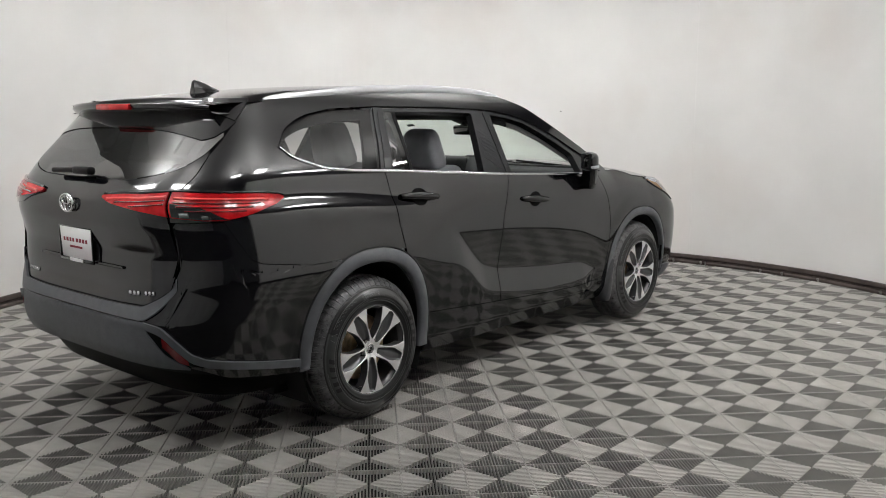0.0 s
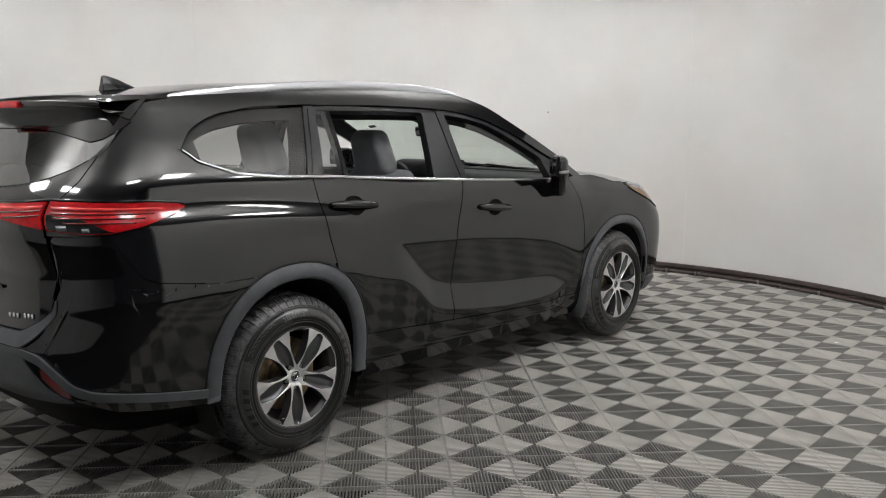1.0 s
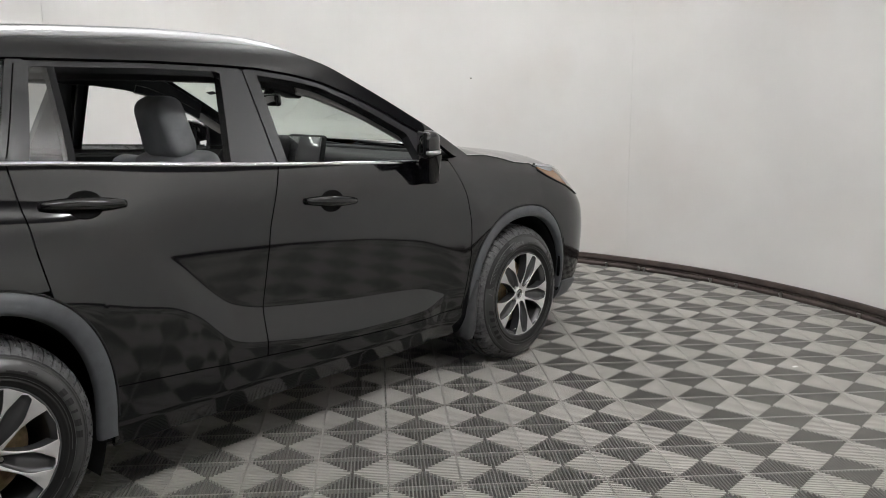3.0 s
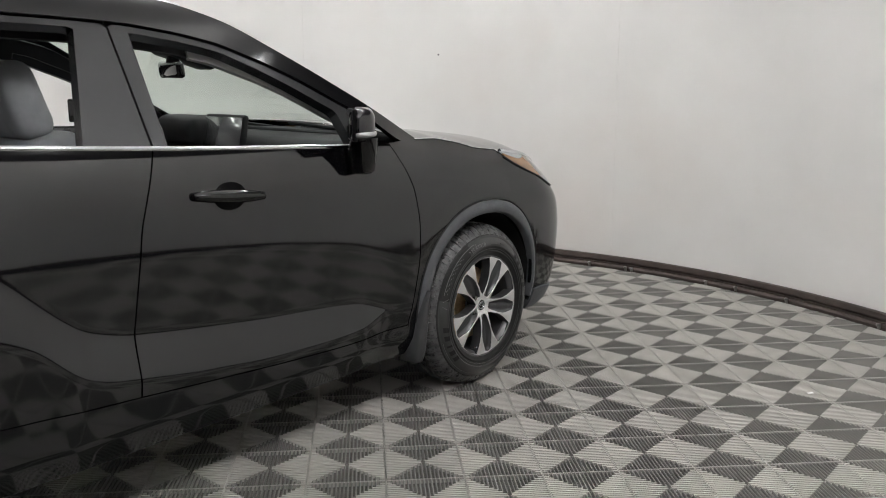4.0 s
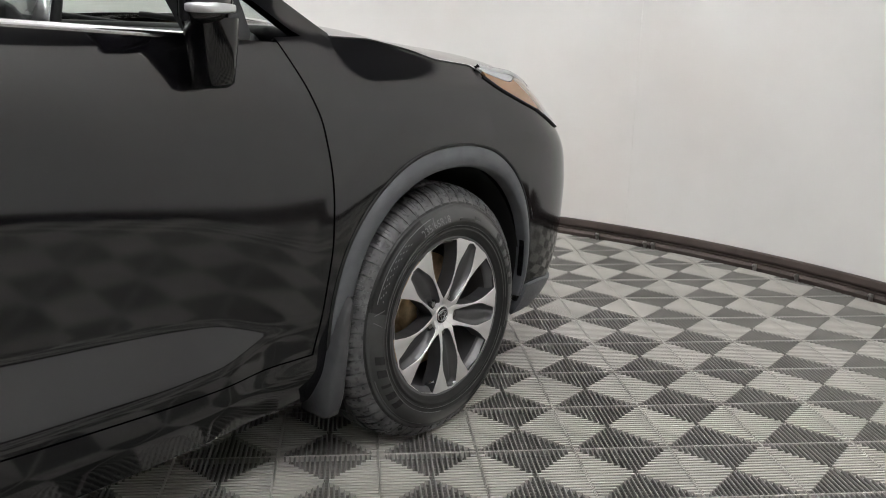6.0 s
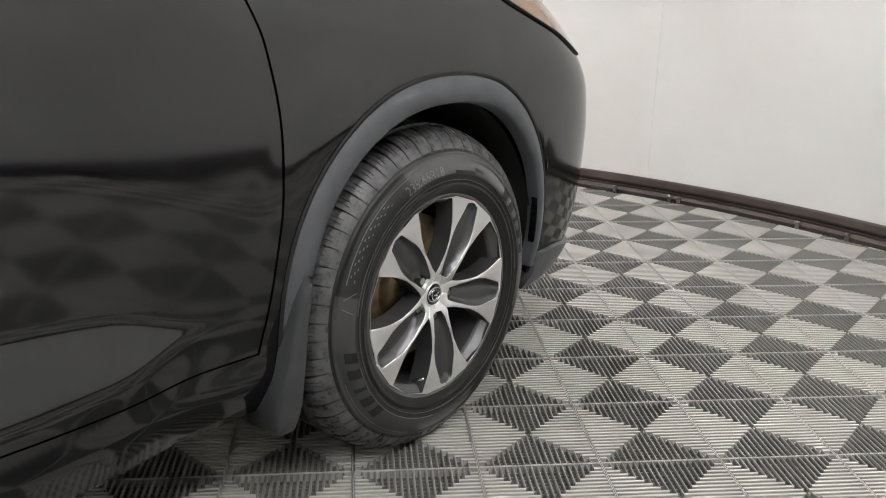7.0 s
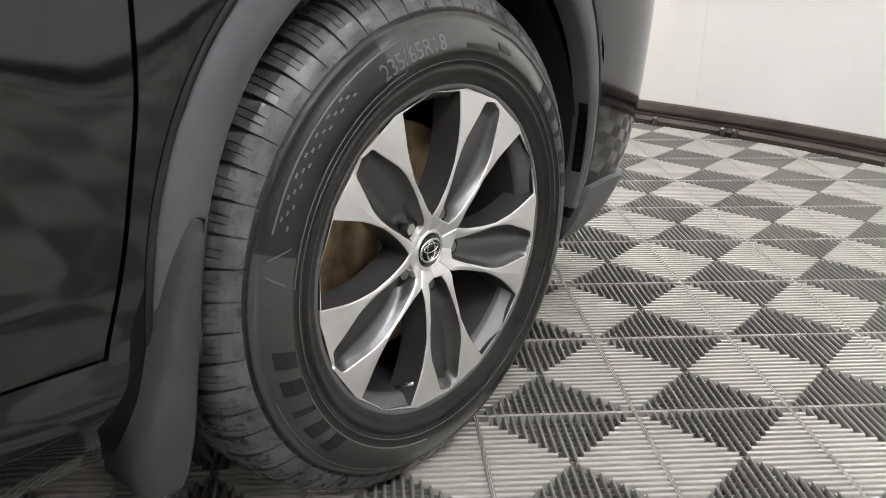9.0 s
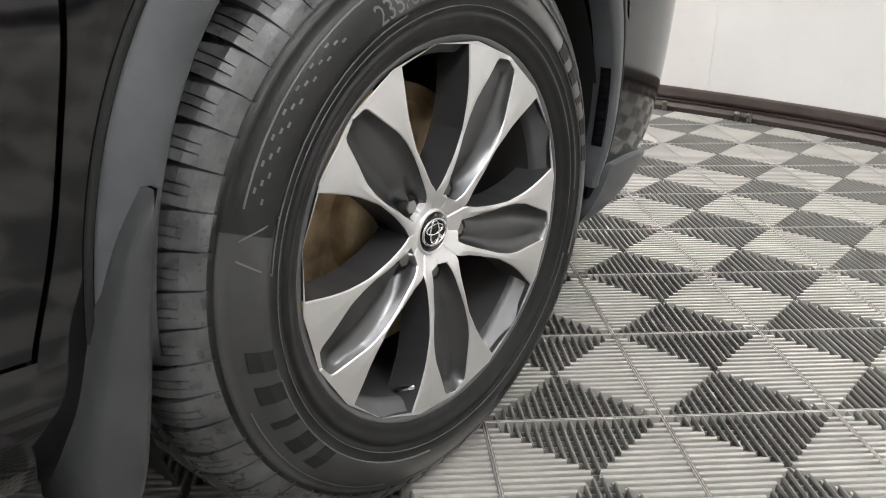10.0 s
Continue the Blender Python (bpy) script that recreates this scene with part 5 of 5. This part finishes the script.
    part("arm", box_bm((0.10, 0.050, 0.075), (0.920 * sd, 2.098, 1.115), 0.018, 3), GLOSS_BLACK, mir)
    part("bezel", box_bm((0.150, 0.020, 0.118), (0.987 * sd, 1.994, 1.246), 0.009, 3, (0, 0, -36 * sd)), TRIM_BLACK, mir)
    part("mirror_glass", box_bm((0.130, 0.004, 0.100), (0.980 * sd, 1.986, 1.246), 0.001, 1, (0, 0, -36 * sd)), GLOSS_BLACK, mir, "dark mirror glass")
    # roof rail
    ys = np.linspace(-0.40, 1.56, 50)
    path, ups = [], []
    for k, y in enumerate(ys):
        z = float(roof_edge_z(y))
        t = k / 49
        lift = -0.004 + 0.048 * (math.sin(math.pi * min(1, max(0, t))) ** 0.45)
        path.append(((float(side_x(y, z)) - 0.055) * sd, y, z + lift))
    vs, fs = sweep(path, [(-0.016, -0.060), (-0.014, 0.002), (-0.008, 0.010), (0.008, 0.010), (0.014, 0.002), (0.016, -0.060)])
    mesh_object("roof_rail", vs, fs, SATIN, car, "satin silver roof rail")
    # mud flap behind the front wheel
    front = pchip([0.20, 0.266, 0.35, 0.424, 0.48, 0.516], [2.420, 2.437, 2.450, 2.459, 2.470, 2.480], 0.015)
    back = pchip([0.20, 0.296, 0.351, 0.381, 0.44, 0.479, 0.516], [2.376, 2.383, 2.402, 2.411, 2.428, 2.443, 2.466], 0.012)
    zz = np.linspace(0.214, 0.516, 18)
    vs = []
    for z in zz:
        yf, yb = float(front(z)), float(back(z))
        xo = 0.953 - 0.020 * max(0, (0.27 - z) / 0.06) ** 2 * 0.5 - 0.006 * max(0, (z - 0.49) / 0.025)
        for x, y in ((0.85, yf - 0.004), (xo - 0.012, yf), (xo - 0.003, yf - 0.003), (xo, yf - 0.010), (xo - 0.001, yb + 0.008), (xo - 0.008, yb), (0.85, yb)):
            vs.append((x * sd, y, z))
    fs = [(i * 7 + j, i * 7 + (j + 1) % 7, i * 7 + 7 + (j + 1) % 7, i * 7 + 7 + j) for i in range(17) for j in range(7)]
    fs += [(6, 5, 4, 3, 2, 1, 0), tuple(17 * 7 + j for j in range(7))]
    mesh_object("mud_flap", vs, fs if sd < 0 else [f[::-1] for f in fs], FLAP, car, "matt dark plastic mud flap")

for sd in (1, -1):
    band_top = pchip(rq([-1.40, -1.203, -1.05, -0.90, -0.763, -0.70]), [1.622, 1.612, 1.600, 1.573, 1.547, 1.535], 0.006)
    panel("window_band", -1.40, float(rq(-0.75)), pchip(rq([-1.40, -1.257, -1.10, -0.996, -0.92, -0.84, -0.75]), [1.513, 1.504, 1.480, 1.463, 1.475, 1.505, 1.544], 0.006), band_top, GLOSS_BLACK, car, sd, 50, 10, 0.004, 0.0, "gloss black panel over the rear window")
    panel("spoiler_cheek", float(rq(-1.10)), lambda z: rq(_pillar(z) - 0.006), band_top, 1.648, PAINT, car, sd, 40, 10, 0.007, 0.012, "glossy black spoiler end")
# spoiler over the rear window, with the high brake lamp
xs = np.linspace(-0.64, 0.64, 33)
sv, sf = [], []
for x in xs:
    u = abs(x) / 0.64
    y_tail = -0.828 + 0.115 * u ** 2.4
    y_head = -0.44
    zt = 1.640 - 0.015 * u ** 3
    sv += [(x, y_head, 1.676 - 0.030 * u ** 2.5), (x, (y_head + y_tail) / 2, 1.664 - 0.028 * u ** 2.5), (x, y_tail, zt), (x, y_tail - 0.005, zt - 0.018), (x, y_tail + 0.02, zt - 0.046), (x, y_tail + 0.14, 1.585 - 0.02 * u), (x, y_head - 0.06, 1.60)]
sf = grid_faces(33, 7)
mesh_object("spoiler", sv, sf, PAINT, car, "glossy black roof spoiler")
bm = box_bm((0.31, 0.024, 0.030), (0, -0.828, 1.616), 0.005)
part("brake_lamp", bm, RED_LENS, car, "red high-level brake lamp")
# aerial fin
vs, fs = [], []
prof = [(-0.070, 0.016, 0.024), (-0.064, 0.060, 0.024), (-0.050, 0.066, 0.025), (-0.02, 0.060, 0.028), (0.03, 0.045, 0.030), (0.08, 0.024, 0.026), (0.125, 0.004, 0.016)]
for y, z, w in prof:
    vs += [(-w, y - 0.004, -0.02), (-w * 0.85, y, z * 0.35), (-0.008, y, z * 0.9), (0, y, z), (0.008, y, z * 0.9), (w * 0.85, y, z * 0.35), (w, y - 0.004, -0.02)]
fs = grid_faces(len(prof), 7) + [(6, 5, 4, 3, 2, 1, 0)]
fin = mesh_object("aerial_fin", [(x * 0.85, 0.88 * y - 0.315, 0.90 * z + 1.698) for x, y, z in vs], fs, PAINT, car, "black shark-fin aerial", smooth=False)
# rear wiper, plate, emblem and badges as bars
part("rear_wiper", box_bm((0.37, 0.030, 0.026), (-0.055, -1.035, 1.316), 0.010, 3, (0, -2, 0)), TRIM_BLACK, car)
part("wiper_cover", box_bm((0.17, 0.042, 0.040), (0.06, -1.034, 1.318), 0.016, 3), TRIM_BLACK, car)
plate = part("number_plate", box_bm((0.305, 0.004, 0.155), (0.0, -1.064, 0.965), 0.002, 1, (3, 0, 0)), WHITE_PLATE, car, "white dealer plate with unreadable lettering")
fr = bmesh.new()
for sx, sz, px, pz in ((0.325, 0.012, 0, 0.082), (0.325, 0.016, 0, -0.082), (0.010, 0.16, 0.158, 0), (0.010, 0.16, -0.158, 0)):
    box_bm((sx, 0.010, sz), (px, -1.066, 0.965 + pz), 0.002, 1, bm=fr)
part("plate_frame", fr, GLOSS_BLACK, car)
for k, (px, wd, pz, hh) in enumerate(((-0.115, 0.018, 0.025, 0.040), (-0.085, 0.022, 0.025, 0.040), (-0.055, 0.018, 0.025, 0.040), (-0.028, 0.018, 0.025, 0.040), (0.010, 0.022, 0.025, 0.040), (0.040, 0.020, 0.025, 0.040), (0.070, 0.022, 0.025, 0.040), (0.100, 0.020, 0.025, 0.040), (0.0, 0.12, -0.018, 0.010))):
    ob = part("plate_bar", box_bm((wd, 0.002, hh), (px, -1.0675 + pz * 0.05, 0.965 + pz)), BADGE_RED, car, smooth=False)
part("plate_bar", box_bm((0.13, 0.002, 0.016), (0, -1.071, 0.883)), WHITE_PLATE, car, smooth=False)
ev, ef = [], []
for rx, rz in ((0.062, 0.043), (0.022, 0.040), (0.042, 0.017)):
    k = len(ev)
    for i in range(40):
        a = 2 * math.pi * i / 40
        for s, h in ((0.88, 0.0), (0.92, 0.007), (1.05, 0.007), (1.09, 0.0)):
            ev.append((rx * s * math.cos(a), -1.098 - h, rz * s * math.sin(a) + 1.165 + (0.012 if rx == 0.042 else 0)))
    ef += [(k + i * 4 + j, k + ((i + 1) % 40) * 4 + j, k + ((i + 1) % 40) * 4 + j + 1, k + i * 4 + j + 1) for i in range(40) for j in range(3)]
mesh_object("tailgate_emblem", ev, ef, CHROME, car, "chrome oval emblem")
for k in range(7):
    if k != 3:
        strip("badge_bar", rq(np.linspace(-1.295 + k * 0.0157, -1.295 + k * 0.0157 + 0.011, 3)), 0.778 + 0.0018 * k + np.zeros(3), 0.0105, CHROME, 1, 0.004)
for k in range(10):
    strip("badge_bar", rq(np.linspace(-1.29 + k * 0.0085, -1.29 + k * 0.0085 + 0.006, 3)), 0.782 + np.zeros(3), 0.010, CHROME, -1, 0.004)
# ledge under the plate's recess
for sd in (1, -1):
    qq = np.linspace(-1.40, -1.315, 20)
    strip("plate_ledge", rq(qq), 0.886 + 0 * qq, 0.007, PAINT, sd, 0.010)

# inner skins, so that no gap opens into the body
for sd in (1, -1):
    panel("door_lining", 0.50, 2.38, 0.33, lambda y: BELT(y) - 0.02, CABIN, car, sd, 30, 12, -0.075, 0.0)
    panel("rear_lining", -1.40, -0.45, 0.40, 1.20, TRIM_BLACK, car, sd, 30, 12, -0.035, 0.0)
    panel("front_lining", 3.40, 4.05, 0.30, 0.95, TRIM_BLACK, car, sd, 30, 12, -0.035, 0.0)
    panel("quarter_lining", float(rq(-0.92)), 0.16, 0.95, lambda y: np.where(y < -0.5, 1.36, quarter_top(y)) - 0.02, CABIN, car, sd, 30, 12, -0.05, 0.0)
    panel("roof_lining", -0.45, 1.95, lambda y: dlo_top(y) - 0.026, lambda y: roof_edge_z(y) - 0.01, CABIN, car, sd, 40, 6, -0.085, 0.012, "black lining over the side windows")
    panel("pillar_lining", lambda z: 0.10 + 0.45 * (z - 1.28), lambda z: 0.26 + 0.32 * (z - 1.28), lambda y: BELT(y) - 0.02, lambda y: dlo_top(y), CABIN, car, sd, 14, 10, -0.085, 0.02, "black lining of the pillar behind the rear door")
    panel("corner_lining", -0.56, -0.33, lambda y: quarter_top(y) - 0.02, lambda y: dlo_top(np.maximum(y, -0.48)), CABIN, car, sd, 14, 10, -0.085, 0.02)
    panel("windscreen_pillar_trim", 1.52, 2.16, lambda y: dlo_top(y) - 0.034, lambda y: dlo_top(y) + 0.01, HEADLINER, car, sd, 30, 5, -0.075, 0.015, "grey windscreen pillar trim")
    # window channels: the belt ledges
    ys = np.linspace(0.20, 2.20, 40)
    p = np.concatenate([skin(ys, BELT(ys) - 0.008, -0.006), skin(ys, BELT(ys) - 0.004, -0.045), skin(ys, BELT(ys) - 0.035, -0.085)])
    n = 40
    fs = [(k * n + a, (k + 1) * n + a, (k + 1) * n + a + 1, k * n + a + 1) for k in range(2) for a in range(n - 1)]
    mesh_object("belt_ledge", flip(p, sd), fs if sd > 0 else [f[::-1] for f in fs], CABIN, car)

# ---- the cabin ----
rows = []
for y in np.linspace(-0.70, 1.52, 24):
    z = float(roof_edge_z(y)) - 0.045
    rows.append((float(side_x(y, z)) - 0.03, y, z, 0.045, 0.0))
across("headliner", rows, HEADLINER, "grey fabric headliner")
# cowl and dashboard
bm = box_bm((1.42, 0.36, 0.30), (0, 2.40, 1.010), 0.06, 3)
for v in bm.verts:
    v.co.z += -0.10 * (2.40 - v.co.y) + 0.02 * (1 - (v.co.x / 0.75) ** 2)
part("dashboard", bm, CABIN, car, "black dashboard")
part("binnacle", box_bm((0.32, 0.16, 0.14), (-0.38, 2.20, 1.165), 0.045, 3), CABIN, car)
part("screen_hood", box_bm((0.300, 0.03, 0.24), (-0.098, 2.213, 1.125), 0.012, 2, (-10, 0, 0)), CABIN, car)
part("screen", box_bm((0.278, 0.006, 0.20), (-0.098, 2.194, 1.135), 0.002, 1, (-12, 0, 0)), SCREEN, car, "dark glossy display")
part("cowl", box_bm((1.44, 0.20, 0.04), (0, 2.50, 1.150), 0.015, 2, (-6, 0, 0)), TRIM_BLACK, car)
for px in (-0.25, 0.35):
    part("wiper", box_bm((0.58, 0.02, 0.016), (px, 2.50, 1.180), 0.004, 1, (0, 4, 6)), TRIM_BLACK, car)
# steering wheel
sv, sf = [], []
for i in range(48):
    a = 2 * math.pi * i / 48
    for j in range(10):
        b = 2 * math.pi * j / 10
        r = 0.182 + 0.016 * math.cos(b)
        sv.append((r * math.cos(a), 0.016 * math.sin(b), r * math.sin(a)))
sf = [(i * 10 + j, ((i + 1) % 48) * 10 + j, ((i + 1) % 48) * 10 + (j + 1) % 10, i * 10 + (j + 1) % 10) for i in range(48) for j in range(10)]
ST = pose(-0.38, 1.92, 1.045, -24, 0, 0)
swh = new("steering_wheel")
swh.parent = car
swh.matrix_basis = ST
mesh_object("wheel_rim", sv, sf, CABIN, swh)
part("wheel_hub", box_bm((0.17, 0.05, 0.13), (0, 0.02, 0), 0.03, 3), CABIN, swh)
for sx, sz, px, pz in ((0.12, 0.035, 0.12, 0.0), (0.12, 0.035, -0.12, 0.0), (0.04, 0.12, 0.0, -0.11)):
    part("wheel_spoke", box_bm((sx, 0.02, sz), (px, 0.012, pz), 0.008), SATIN if sz > 0.1 else CABIN, swh)
# small dark stickers inside the windscreen
for px, py, pz in ((-0.55, 1.925, 1.475), (-0.605, 2.052, 1.413)):
    part("windscreen_sticker", box_bm((0.066, 0.030, 0.002), (px, py, pz), 0, 1, (-27, -6, 0)), RUBBER, car, "small dark sticker", smooth=False)
# inside mirror and sensor box
bm = box_bm((0.17, 0.25, 0.075), (0, 0, 0), 0.024, 3)
for v in bm.verts:      # a sensor box that narrows towards the glass
    t = max(0.0, v.co.y / 0.125)
    v.co.x *= 1 - 0.35 * t
    v.co.z = v.co.z * (1 - 0.45 * t) + 0.004 * t
bmesh.ops.transform(bm, matrix=pose(0.01, 1.955, 1.505, -22, 0, 0), verts=bm.verts)
part("mirror_mount", bm, TRIM_BLACK, car, "black sensor housing behind the windscreen")
part("mirror_stalk", box_bm((0.03, 0.05, 0.06), (0.02, 1.885, 1.485), 0.008, 2, (-15, 0, 0)), TRIM_BLACK, car)
part("inside_mirror", box_bm((0.25, 0.035, 0.07), (0.04, 1.862, 1.447), 0.016, 3, (8, 0, -14)), GLOSS_BLACK, car, "black inside mirror")


def seat(x, y, zc, w, tall, head=True, lean=16):
    """A car seat: cushion, back with side bolsters, head restraint on two posts."""
    s = new("seat")
    s.parent = car
    s.matrix_basis = pose(x, y, zc)
    tagged(s, label="grey leather car seat")
    bm = box_bm((w, 0.50, 0.16), (0, 0.28, 0.06), 0.05, 3, (6, 0, 0))
    part("cushion", bm, LEATHER, s)
    bm = box_bm((w, 0.15, tall), (0, 0, tall / 2), 0.055, 4)
    for v in bm.verts:
        t = v.co.z / tall
        v.co.x *= 1 - 0.16 * max(0, t - 0.45)
        if abs(v.co.x) > w * 0.30 and v.co.y > 0:
            v.co.y += 0.03
    bmesh.ops.transform(bm, matrix=Matrix.Rotation(radians(lean), 4, "X"), verts=bm.verts)
    part("backrest", bm, LEATHER, s)
    if head:
        up = Matrix.Rotation(radians(lean), 4, "X")
        bm = box_bm((0.285, 0.125, 0.26), (0, 0.010, tall + 0.115), 0.055, 4)
        for v in bm.verts:
            v.co.x *= 1.10 - 1.1 * max(0, v.co.z - tall + 0.02)
        bmesh.ops.transform(bm, matrix=up, verts=bm.verts)
        part("head_restraint", bm, LEATHER, s)
        for dx in (-0.07, 0.07):
            bm = bmesh.new()
            bmesh.ops.create_cone(bm, cap_ends=True, segments=10, radius1=0.006, radius2=0.006, depth=0.14)
            bmesh.ops.transform(bm, matrix=up @ Matrix.Translation((dx, 0, tall + 0.01)), verts=bm.verts)
            part("post", bm, CHROME, s)
    return s


seat(0.37, 1.25, 0.60, 0.50, 0.66)
seat(-0.38, 1.46, 0.55, 0.50, 0.40)
seat(0.40, 0.46, 0.62, 0.48, 0.70)
seat(-0.40, 0.46, 0.55, 0.48, 0.50)
for sx in (0.34, -0.34):
    seat(sx, -0.46, 0.68, 0.46, 0.44, lean=20)
part("console", box_bm((0.22, 0.75, 0.30), (0, 1.75, 0.72), 0.03, 2), CABIN, car)
part("load_floor", box_bm((1.15, 0.55, 0.05), (0, -0.62, 0.72), 0.01), CABIN, car)
